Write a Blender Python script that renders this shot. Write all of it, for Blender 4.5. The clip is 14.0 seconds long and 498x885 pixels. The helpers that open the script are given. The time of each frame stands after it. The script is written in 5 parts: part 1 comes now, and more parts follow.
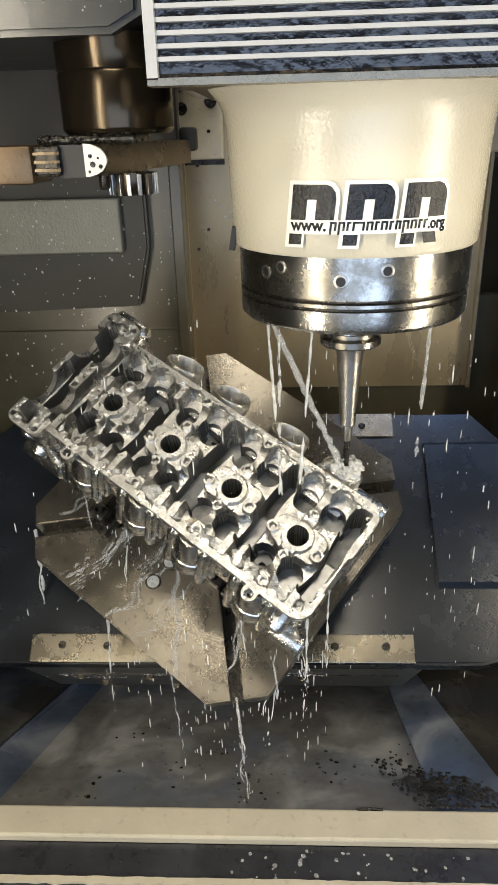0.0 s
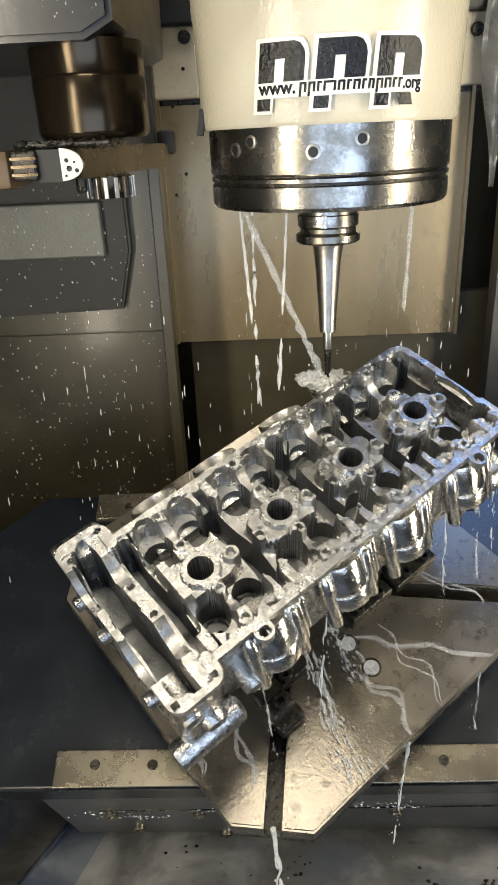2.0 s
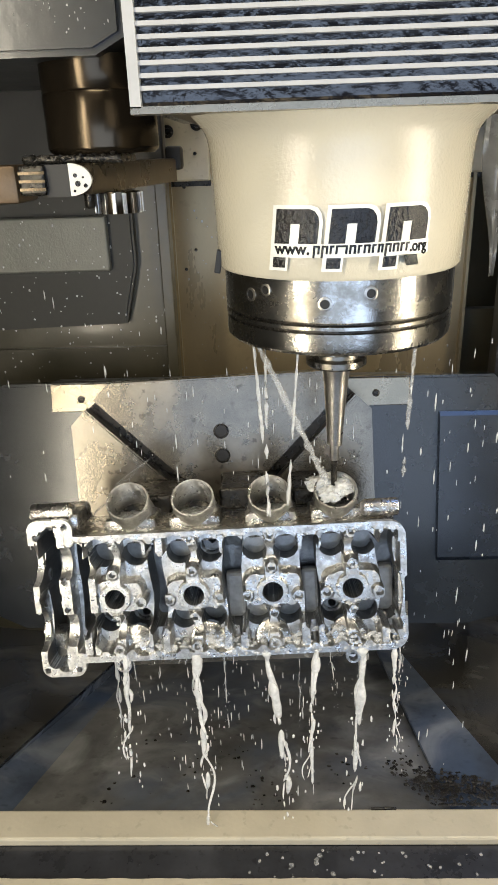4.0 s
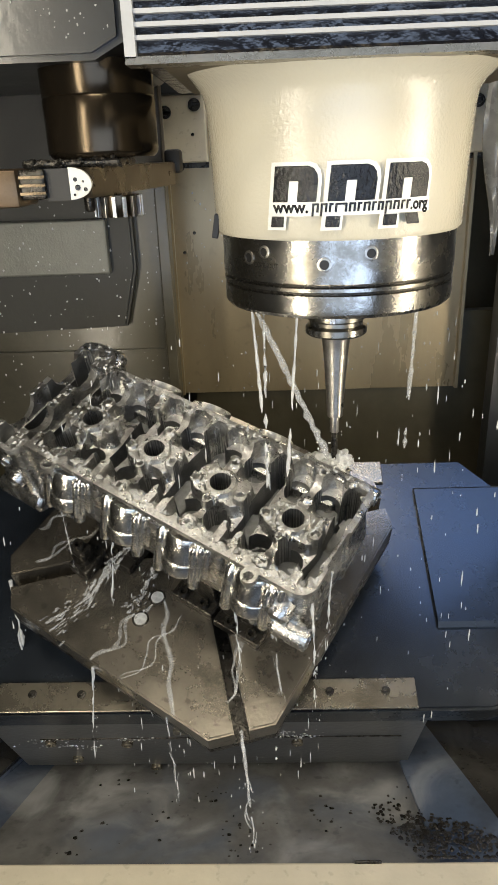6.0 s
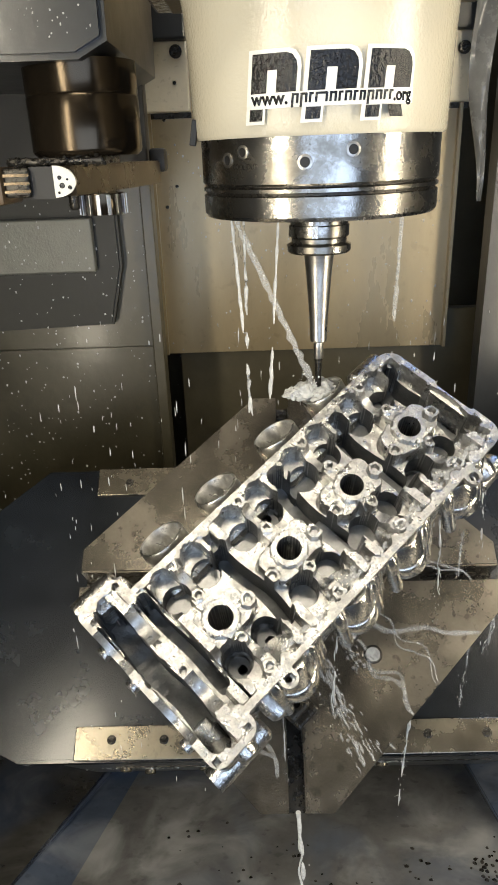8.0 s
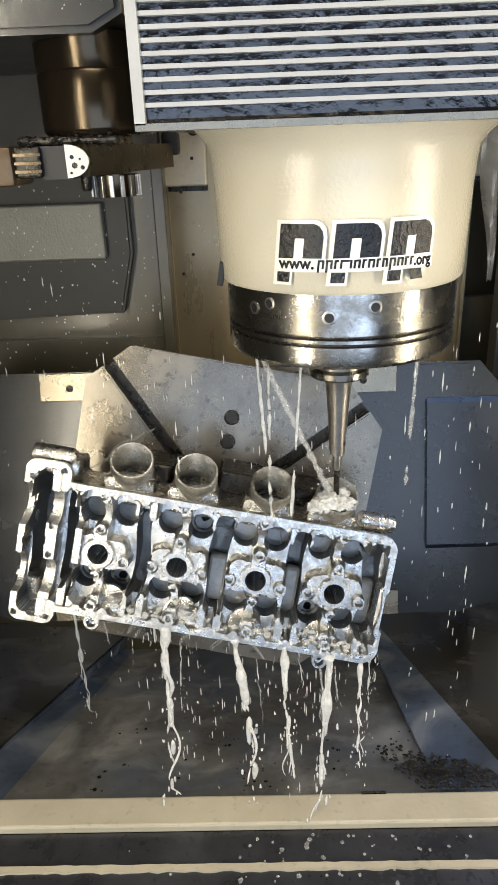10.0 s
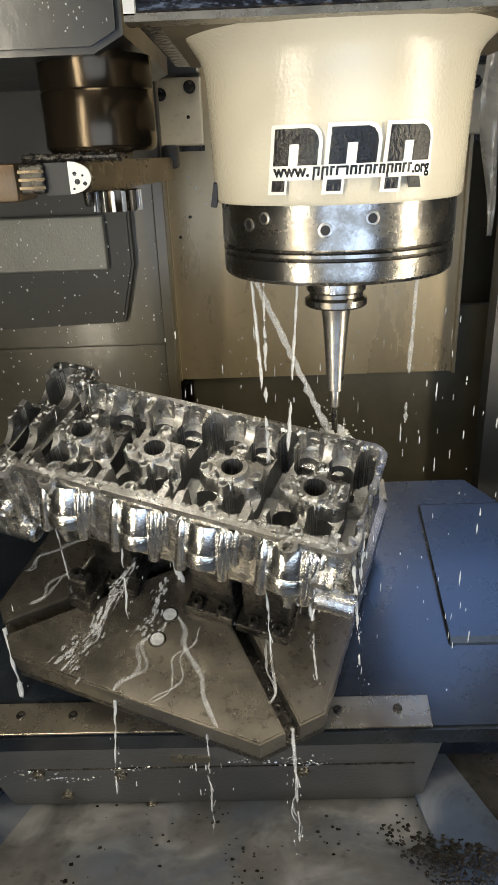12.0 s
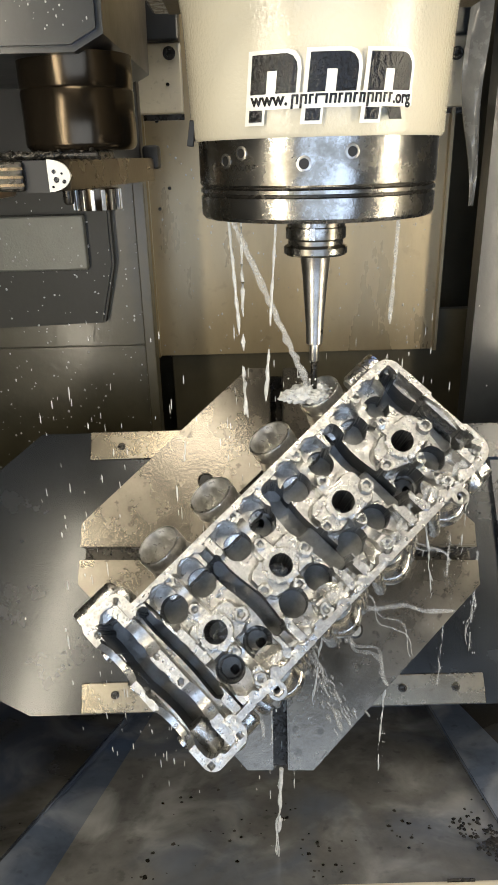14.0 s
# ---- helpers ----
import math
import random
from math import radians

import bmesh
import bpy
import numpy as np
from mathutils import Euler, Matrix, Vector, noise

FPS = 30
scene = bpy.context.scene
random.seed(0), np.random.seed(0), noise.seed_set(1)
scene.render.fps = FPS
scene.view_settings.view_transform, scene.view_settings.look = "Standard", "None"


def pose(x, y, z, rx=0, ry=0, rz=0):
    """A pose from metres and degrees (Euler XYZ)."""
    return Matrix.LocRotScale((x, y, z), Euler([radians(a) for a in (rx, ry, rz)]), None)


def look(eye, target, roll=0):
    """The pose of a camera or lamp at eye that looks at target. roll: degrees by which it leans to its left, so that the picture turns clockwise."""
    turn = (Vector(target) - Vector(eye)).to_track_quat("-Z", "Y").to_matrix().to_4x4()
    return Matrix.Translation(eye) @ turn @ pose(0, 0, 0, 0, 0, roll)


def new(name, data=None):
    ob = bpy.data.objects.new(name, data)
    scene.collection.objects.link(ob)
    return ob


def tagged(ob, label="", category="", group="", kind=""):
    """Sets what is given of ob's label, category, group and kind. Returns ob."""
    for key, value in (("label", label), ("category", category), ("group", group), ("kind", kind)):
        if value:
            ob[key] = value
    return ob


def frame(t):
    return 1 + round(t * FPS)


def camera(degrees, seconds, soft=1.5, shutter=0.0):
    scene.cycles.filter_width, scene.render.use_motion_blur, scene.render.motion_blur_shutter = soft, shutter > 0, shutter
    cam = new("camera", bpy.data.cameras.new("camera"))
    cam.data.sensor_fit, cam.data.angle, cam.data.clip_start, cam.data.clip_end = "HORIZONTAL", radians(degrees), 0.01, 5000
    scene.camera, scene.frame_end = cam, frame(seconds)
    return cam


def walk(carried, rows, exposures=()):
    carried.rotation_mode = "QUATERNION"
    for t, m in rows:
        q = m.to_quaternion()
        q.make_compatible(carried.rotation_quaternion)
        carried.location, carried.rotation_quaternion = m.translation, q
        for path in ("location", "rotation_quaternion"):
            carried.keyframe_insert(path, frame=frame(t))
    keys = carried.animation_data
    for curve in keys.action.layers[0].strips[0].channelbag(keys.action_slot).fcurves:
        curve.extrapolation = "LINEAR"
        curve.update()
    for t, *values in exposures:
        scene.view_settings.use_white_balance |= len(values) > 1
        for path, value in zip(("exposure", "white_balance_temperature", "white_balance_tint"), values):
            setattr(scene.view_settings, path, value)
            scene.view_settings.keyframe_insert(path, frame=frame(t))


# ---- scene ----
cam = camera(39.78, 14.0, soft=1.5, shutter=0.0)
walk(cam, [
    (0.0, pose(0.0863, -0.8262, 0.4954, 65.80, 1.48, 2.08)),
    (0.5, pose(0.0893, -0.8234, 0.4950, 65.77, 1.72, 2.08)),
    (1.0, pose(0.0921, -0.8279, 0.4919, 65.69, 2.09, 1.94)),
    (1.5, pose(0.0955, -0.8332, 0.4918, 65.80, 2.44, 1.46)),
    (2.0, pose(0.0996, -0.8366, 0.4924, 66.04, 2.47, 1.04)),
    (2.5, pose(0.0968, -0.8350, 0.4936, 66.48, 2.26, 0.95)),
    (3.0, pose(0.0870, -0.8259, 0.4933, 66.74, 1.81, 1.17)),
    (3.5, pose(0.0905, -0.8250, 0.4946, 66.95, 1.74, 1.18)),
    (6.0, pose(0.0906, -0.8279, 0.4970, 67.20, 1.96, 1.09)),
    (6.5, pose(0.0850, -0.8319, 0.4964, 67.31, 1.87, 1.16)),
    (7.0, pose(0.0937, -0.8350, 0.4964, 67.27, 1.84, 0.70)),
    (7.5, pose(0.0985, -0.8403, 0.4966, 67.25, 1.96, 0.16)),
    (10.0, pose(0.0807, -0.8187, 0.4816, 66.74, 1.94, 0.49)),
    (10.5, pose(0.0839, -0.8200, 0.4815, 66.77, 1.86, 0.43)),
    (11.0, pose(0.0885, -0.8202, 0.4836, 66.42, 2.06, 0.30)),
    (11.5, pose(0.0866, -0.8230, 0.4862, 66.54, 2.19, 0.56)),
    (12.0, pose(0.0838, -0.8333, 0.4916, 67.15, 2.11, 0.52)),
    (12.5, pose(0.0877, -0.8355, 0.4901, 67.03, 2.55, 0.06)),
    (13.0, pose(0.0884, -0.8357, 0.4898, 67.22, 2.26, -0.15)),
    (13.5, pose(0.0871, -0.8354, 0.4882, 67.30, 1.40, -0.63)),
    (14.0, pose(0.0877, -0.8358, 0.4877, 67.44, 1.34, -0.73)),
], exposures=[(0.0, 0.11), (14.0, 0.11)])

TIMES = [ 0.00, 0.50, 1.00, 1.50, 2.00, 2.50, 3.00, 3.50, 3.70, 4.15, 4.35, 4.85, 5.35, 5.80, 6.00, 6.50, 7.00, 7.50, 8.15, 8.65, 9.15, 9.35, 10.00, 10.50, 11.00, 11.50, 12.00, 12.50, 13.00, 13.50, 14.00 ]
SLIDE_X = [ -0.0000, -0.0017, 0.0143, 0.0610, 0.1124, 0.1287, 0.1101, 0.0769, 0.0607, 0.0159, 0.0125, 0.0027, 0.0001, 0.0000, -0.0022, 0.0058, 0.0461, 0.0979, 0.1287, 0.1101, 0.0769, 0.0607, 0.0125, 0.0027, 0.0001, -0.0017, 0.0007, 0.0295, 0.0834, 0.1262, 0.1233 ]
SLIDE_Y = [ 0.0000, -0.0620, -0.1357, -0.1883, -0.1877, -0.1176, -0.0441, 0.0069, 0.0202, 0.0309, 0.0371, 0.0353, 0.0207, -0.0242, -0.0437, -0.1116, -0.1770, -0.1946, -0.1176, -0.0441, 0.0069, 0.0202, 0.0371, 0.0353, 0.0207, -0.0208, -0.0871, -0.1579, -0.1923, -0.1598, -0.0813 ]
TILT = [ 39.65, 25.45, 19.59, 20.24, 26.73, 44.32, 60.38, 72.37, 75.76, 76.82, 74.79, 65.01, 50.87, 33.48, 27.89, 20.56, 19.13, 23.64, 44.32, 60.38, 72.37, 75.76, 74.79, 65.01, 50.87, 32.63, 22.14, 19.11, 21.42, 32.82, 51.70 ]
TURN = [ -37.54, -27.95, -6.36, 19.74, 39.49, 45.55, 38.33, 24.84, 17.38, -5.12, -11.40, -25.57, -35.21, -34.79, -32.51, -13.43, 12.34, 34.47, 45.55, 38.33, 24.84, 17.38, -11.40, -25.57, -35.21, -35.77, -20.63, 3.89, 28.17, 44.43, 43.47 ]
QUILL = [ -0.0000, 0.0402, 0.0647, 0.0847, 0.1007, 0.1089, 0.0878, 0.0468, 0.0274, -0.0205, -0.0337, -0.0405, -0.0233, 0.0103, 0.0299, 0.0586, 0.0785, 0.0957, 0.1089, 0.0878, 0.0468, 0.0274, -0.0337, -0.0405, -0.0233, 0.0187, 0.0512, 0.0733, 0.0912, 0.1074, 0.1031 ]
TABLE_Y = 0.0151


# ---------------------------------------------------------------- light
world = bpy.data.worlds.new("world")
scene.world = world
world.use_nodes = True
world.node_tree.nodes["Background"].inputs[0].default_value = (0.55, 0.66, 0.9, 1)
world.node_tree.nodes["Background"].inputs[1].default_value = 0.10


def area_lamp(name, eye, target, sx, sy, watts, colour):
    d = bpy.data.lights.new(name, "AREA")
    d.shape, d.size, d.size_y, d.energy, d.color = "RECTANGLE", sx, sy, watts, colour
    ob = new(name, d)
    ob.matrix_world = look(eye, target)
    return ob


# two upright strip lamps on the door posts, one work lamp assumed above, daylight through the open door
area_lamp("strip_lamp", (-0.47, -0.90, 0.42), (0.16, -0.12, 0.35), 0.10, 1.15, 8.6, (1.0, 0.90, 0.71))
area_lamp("strip_lamp", (0.86, -0.52, 0.42), (0.16, -0.12, 0.35), 0.10, 1.15, 8.6, (1.0, 0.89, 0.69))
area_lamp("work_lamp", (0.05, -0.80, 1.35), (0.08, -0.05, 0.1), 0.60, 0.25, 7, (1.0, 0.90, 0.73))
area_lamp("door_daylight", (0.25, -1.60, 0.25), (0.1, 0.0, -0.1), 1.2, 0.9, 9.6, (0.60, 0.75, 1.0))
# Unseen blue fill above right, added to tint the wet surfaces there.
area_lamp("blue_overhead_fill", (0.72, 0.25, 1.62), (0.60, 0.15, 0.0), 0.6, 0.6, 5.5, (0.26, 0.46, 1.0))
# Unseen warm fill overhead, added to brighten the head while it lies flat.
area_lamp("warm_overhead_fill", (-0.02, 0.22, 1.66), (0.0, 0.10, 0.0), 0.85, 0.45, 20, (1.0, 0.91, 0.75))


# ---------------------------------------------------------------- materials
def material(name, base, rough=0.5, metal=0.0, vary=0.25, scale=30.0, bump=0.15, bump_scale=250.0, second=None,
             rough_vary=0.15, streak=(1, 1, 1), spots=0.0, coat=0.0):
    m = bpy.data.materials.new(name)
    m.use_nodes = True
    nt = m.node_tree
    n, l = nt.nodes, nt.links
    b = n["Principled BSDF"]
    tc = n.new("ShaderNodeTexCoord")
    mp = n.new("ShaderNodeMapping")
    mp.inputs["Scale"].default_value = streak
    l.new(tc.outputs["Object"], mp.inputs["Vector"])
    big = n.new("ShaderNodeTexNoise")
    big.inputs["Scale"].default_value, big.inputs["Detail"].default_value, big.inputs["Roughness"].default_value = scale, 6, 0.65
    fine = n.new("ShaderNodeTexNoise")
    fine.inputs["Scale"].default_value, fine.inputs["Detail"].default_value = bump_scale, 4
    l.new(mp.outputs[0], big.inputs["Vector"])
    l.new(mp.outputs[0], fine.inputs["Vector"])
    ramp = n.new("ShaderNodeValToRGB")
    ramp.color_ramp.elements[0].position, ramp.color_ramp.elements[1].position = 0.3, 0.72
    second = second or tuple(c * (1 - vary) for c in base)
    ramp.color_ramp.elements[0].color = (*second, 1)
    ramp.color_ramp.elements[1].color = (*base, 1)
    l.new(big.outputs["Fac"], ramp.inputs["Fac"])
    col = ramp.outputs["Color"]
    if spots:
        v = n.new("ShaderNodeTexNoise")
        v.inputs["Scale"].default_value, v.inputs["Detail"].default_value = scale * 7, 3
        l.new(tc.outputs["Object"], v.inputs["Vector"])
        r2 = n.new("ShaderNodeValToRGB")
        r2.color_ramp.elements[0].position, r2.color_ramp.elements[1].position = 0.60, 0.70
        r2.color_ramp.elements[0].color, r2.color_ramp.elements[1].color = (0, 0, 0, 1), (spots, spots, spots, 1)
        l.new(v.outputs["Fac"], r2.inputs["Fac"])
        mix = n.new("ShaderNodeMix")
        mix.data_type = "RGBA"
        l.new(r2.outputs["Color"], mix.inputs[0])
        l.new(col, mix.inputs[6])
        mix.inputs[7].default_value = (*[c * 0.35 for c in base], 1)
        col = mix.outputs[2]
    l.new(col, b.inputs["Base Color"])
    rr = n.new("ShaderNodeMapRange")
    rr.inputs[3].default_value, rr.inputs[4].default_value = max(0.03, rough - rough_vary), min(1, rough + rough_vary)
    l.new(big.outputs["Fac"], rr.inputs[0])
    l.new(rr.outputs[0], b.inputs["Roughness"])
    b.inputs["Metallic"].default_value = metal
    b.inputs["Coat Weight"].default_value = coat
    b.inputs["Coat Roughness"].default_value = 0.12
    if bump:
        bp = n.new("ShaderNodeBump")
        bp.inputs["Strength"].default_value, bp.inputs["Distance"].default_value = bump, 0.002
        l.new(fine.outputs["Fac"], bp.inputs["Height"])
        l.new(bp.outputs["Normal"], b.inputs["Normal"])
        l.new(bp.outputs["Normal"], b.inputs["Coat Normal"])
    return m


def wet_metal(name, light, dark, rough=(0.10, 0.42), scale=55.0, bubbles=0.35, bubble_scale=240.0, grain=0.35, grain_scale=420.0, film=0.2):
    """Wet cut metal: stained at two scales, patches of small bubbles, a thin milky film here and there."""
    m = bpy.data.materials.new(name)
    m.use_nodes = True
    n, l = m.node_tree.nodes, m.node_tree.links
    b = n["Principled BSDF"]
    tc = n.new("ShaderNodeTexCoord")

    def tex(kind, s, detail=5.0, rough_=0.6):
        x = n.new(kind)
        x.inputs["Scale"].default_value = s
        x.inputs["Detail"].default_value = detail
        x.inputs["Roughness"].default_value = rough_
        l.new(tc.outputs["Object"], x.inputs["Vector"])
        return x

    def span(src, a, b_, lo, hi):
        x = n.new("ShaderNodeMapRange")
        x.interpolation_type = "SMOOTHSTEP"
        for k, v in zip((1, 2, 3, 4), (a, b_, lo, hi)):
            x.inputs[k].default_value = v
        l.new(src, x.inputs[0])
        return x.outputs[0]

    def times(a, b_):
        x = n.new("ShaderNodeMath")
        x.operation = "MULTIPLY"
        l.new(a, x.inputs[0])
        l.new(b_, x.inputs[1])
        return x.outputs[0]

    big = tex("ShaderNodeTexNoise", scale, 7, 0.7).outputs["Fac"]
    patch = tex("ShaderNodeTexNoise", 22, 3).outputs["Fac"]
    fine = tex("ShaderNodeTexNoise", grain_scale, 3).outputs["Fac"]
    cell = tex("ShaderNodeTexVoronoi", bubble_scale, 1.0).outputs["Distance"]
    mix = n.new("ShaderNodeMix")
    mix.data_type = "RGBA"
    l.new(span(big, 0.36, 0.62, 0, 1), mix.inputs[0])
    mix.inputs[6].default_value, mix.inputs[7].default_value = (*dark, 1), (*light, 1)
    l.new(mix.outputs[2], b.inputs["Base Color"])
    l.new(span(patch, 0.50, 0.68, 1.0, 1.0 - film), b.inputs["Metallic"])
    l.new(span(big, 0.30, 0.70, rough[1], rough[0]), b.inputs["Roughness"])
    b1 = n.new("ShaderNodeBump")
    b1.inputs["Strength"].default_value, b1.inputs["Distance"].default_value = grain, 0.0012
    l.new(fine, b1.inputs["Height"])
    b2 = n.new("ShaderNodeBump")
    b2.inputs["Strength"].default_value, b2.inputs["Distance"].default_value = bubbles, 0.0016
    l.new(times(span(cell, 0.15, 0.55, 1, 0), span(patch, 0.40, 0.56, 0.15, 1)), b2.inputs["Height"])
    l.new(b1.outputs[0], b2.inputs["Normal"])
    l.new(b2.outputs[0], b.inputs["Normal"])
    return m


ALU = wet_metal("wet_machined_aluminium", (0.59, 0.587, 0.572), (0.36, 0.355, 0.34), (0.22, 0.46), 85, 0.35, 260, 0.34, 520, 0.30)
ALU_CAST = wet_metal("cast_aluminium", (0.64, 0.635, 0.62), (0.33, 0.325, 0.31), (0.16, 0.38), 95, 0.28, 320, 0.45, 480, 0.20)
ALU_BRIGHT = wet_metal("bright_milled_aluminium", (0.88, 0.875, 0.85), (0.60, 0.58, 0.54), (0.14, 0.30), 70, 0.15, 300, 0.20, 380, 0.0)
ALU_PORT = wet_metal("milky_turned_aluminium", (0.80, 0.79, 0.76), (0.56, 0.55, 0.52), (0.22, 0.42), 60, 0.20, 300, 0.22, 420, 0.60)
STEEL = wet_metal("polished_spindle_steel", (0.48, 0.47, 0.45), (0.22, 0.205, 0.175), (0.15, 0.34), 28, 0.10, 300, 0.12, 330, 0.0)
STEEL_BRUSHED = wet_metal("brushed_holder_steel", (0.62, 0.60, 0.57), (0.40, 0.38, 0.35), (0.26, 0.40), 40, 0.05, 300, 0.10, 500, 0.0)
STEEL_DARK = material("oiled_dark_steel", (0.058, 0.053, 0.045), 0.28, 0.7, 0.6, 60, 0.5, 260, spots=0.4)
TABLE_STEEL = material("wet_ground_steel", (0.225, 0.202, 0.164), 0.26, 0.78, 0.55, 13, 0.10, 260, rough_vary=0.24, spots=0.75, coat=0.30)
TAN_STEEL = material("tan_way_cover_steel", (0.375, 0.300, 0.180), 0.30, 0.40, 0.35, 7, 0.06, 160, streak=(1, 1, 0.30), rough_vary=0.16, spots=0.25)
STRIP = material("bolted_strip_steel", (0.28, 0.25, 0.195), 0.27, 0.85, 0.35, 25, 0.06, 200, spots=0.2)
CREAM = material("cream_enamel", (0.65, 0.61, 0.495), 0.19, 0.0, 0.16, 5, 0.32, 300, coat=0.35, rough_vary=0.08, second=(0.63, 0.57, 0.43))
BRACKET = material("cream_bracket_paint", (0.60, 0.54, 0.40), 0.32, 0.0, 0.2, 14, 0.12, 200, coat=0.2, spots=0.3)
GREY_PAINT = material("dark_grey_casting_paint", (0.028, 0.031, 0.033), 0.34, 0.0, 0.5, 12, 0.12, 90, coat=0.3)
OLIVE_PAINT = material("wet_olive_grey_panel", (0.066, 0.058, 0.034), 0.34, 0.0, 0.55, 5, 0.20, 70, coat=0.30, spots=0.3)
OLIVE_LIGHT = material("worn_grey_shutter", (0.17, 0.17, 0.145), 0.42, 0.2, 0.25, 30, 0.30, 300)
# Black parts, and stand-in for the shade in voids, gaps and screw holes.
BLACK = material("black_parts_and_shade", (0.010, 0.010, 0.010), 0.5, 0.0, 0.3, 20, 0.1)
# Darkened aluminium that puts the shade inside bores and slots into the colour.
ALU_SHADED = material("shade_darkened_aluminium", (0.24, 0.245, 0.245), 0.40, 0.85, 0.4, 70, 0.35, 400, rough_vary=0.12)
DECK = material("wet_dark_casting_deck", (0.017, 0.022, 0.029), 0.26, 0.1, 0.7, 7, 0.05, 160, coat=0.25, rough_vary=0.14, spots=0.3)
# Blue here stands for a blue reflection on the right swing arm.
BLUE = material("reflection_blue_casting", (0.012, 0.020, 0.036), 0.28, 0.1, 0.7, 6, 0.05, 120, coat=0.25)
APRON = material("grimy_apron_sheet", (0.050, 0.052, 0.060), 0.30, 0.2, 0.6, 18, 0.15, 80, rough_vary=0.15, spots=0.85)
HOOD = material("matt_black_olive_hood", (0.026, 0.025, 0.019), 0.55, 0.0, 0.5, 9, 0.12, 120)
LEDGE = material("cream_painted_ledge", (0.52, 0.47, 0.36), 0.45, 0.0, 0.2, 12, 0.15, 160, spots=0.25)
RUST = material("grimy_brown_underside", (0.16, 0.13, 0.085), 0.5, 0.2, 0.6, 40, 0.3, 200, spots=0.5)
BRONZE = material("bronze_arm_steel", (0.17, 0.118, 0.070), 0.4, 0.6, 0.3, 30, 0.15, 200, spots=0.3)
CAST = material("dark_cast_belly_paint", (0.072, 0.072, 0.070), 0.36, 0.0, 0.45, 12, 0.25, 130, coat=0.25, spots=0.3)
BACK = material("wet_olive_back_sheet", (0.110, 0.096, 0.060), 0.36, 0.0, 0.5, 5, 0.18, 70, coat=0.25)
BROWN_STEEL = material("worn_brown_steel", (0.070, 0.054, 0.036), 0.19, 0.85, 0.4, 18, 0.08, 150, streak=(1, 1, 0.3))
ARM_STEEL = material("dark_brown_arm_steel", (0.072, 0.056, 0.037), 0.28, 0.5, 0.35, 14, 0.06, 160)
WHITE = material("white_painted_louvre", (0.44, 0.45, 0.46), 0.4, 0.0, 0.15, 40, 0.08, 200)
GLOSS_BLACK = material("wet_smoked_panel", (0.012, 0.014, 0.022), 0.16, 0.0, 0.6, 20, 0.9, 75, coat=0.5, spots=0.3, rough_vary=0.12)
STICKER_BLACK = material("black_vinyl", (0.008, 0.008, 0.009), 0.10, 0.0, 0.4, 60, 0.8, 300, rough_vary=0.05)
STICKER_BLACK.node_tree.nodes["Principled BSDF"].inputs["Specular IOR Level"].default_value = 0.5
STICKER_WHITE = material("white_vinyl", (0.80, 0.79, 0.74), 0.3, 0.0, 0.06, 40, 0.12, 200, coat=0.3)
PLASTIC = material("grey_translucent_plastic", (0.20, 0.20, 0.19), 0.25, 0.0, 0.3, 30, 0.3, 100, coat=0.3)
ROOM = material("grey_enclosure_sheet", (0.34, 0.34, 0.32), 0.45, 0.0, 0.2, 3, 0.05, 60)


def coolant_material(name, clear, colour=(0.80, 0.81, 0.80), scale=160, streak=None, span=None):
    m = bpy.data.materials.new(name)
    m.use_nodes = True
    n, l = m.node_tree.nodes, m.node_tree.links
    b = n["Principled BSDF"]
    b.inputs["Base Color"].default_value = (*colour, 1)
    b.inputs["Roughness"].default_value = 0.18
    tc = n.new("ShaderNodeTexCoord")
    nz = n.new("ShaderNodeTexNoise")
    nz.inputs["Scale"].default_value, nz.inputs["Detail"].default_value = scale, 4
    mp = n.new("ShaderNodeMapping")
    mp.inputs["Scale"].default_value = streak or (1, 1, 1)
    l.new(tc.outputs["Object"], mp.inputs["Vector"])
    l.new(mp.outputs[0], nz.inputs["Vector"])
    mr = n.new("ShaderNodeMapRange")
    for k, v in zip((1, 2, 3, 4), span or (0.0, 1.0, max(0, clear - 0.3), min(1, clear + 0.3))):
        mr.inputs[k].default_value = v
    l.new(nz.outputs["Fac"], mr.inputs[0])
    tr = n.new("ShaderNodeBsdfTransparent")
    mx = n.new("ShaderNodeMixShader")
    l.new(mr.outputs[0], mx.inputs[0])
    l.new(b.outputs[0], mx.inputs[1])
    l.new(tr.outputs[0], mx.inputs[2])
    l.new(mx.outputs[0], n["Material Output"].inputs[0])
    return m


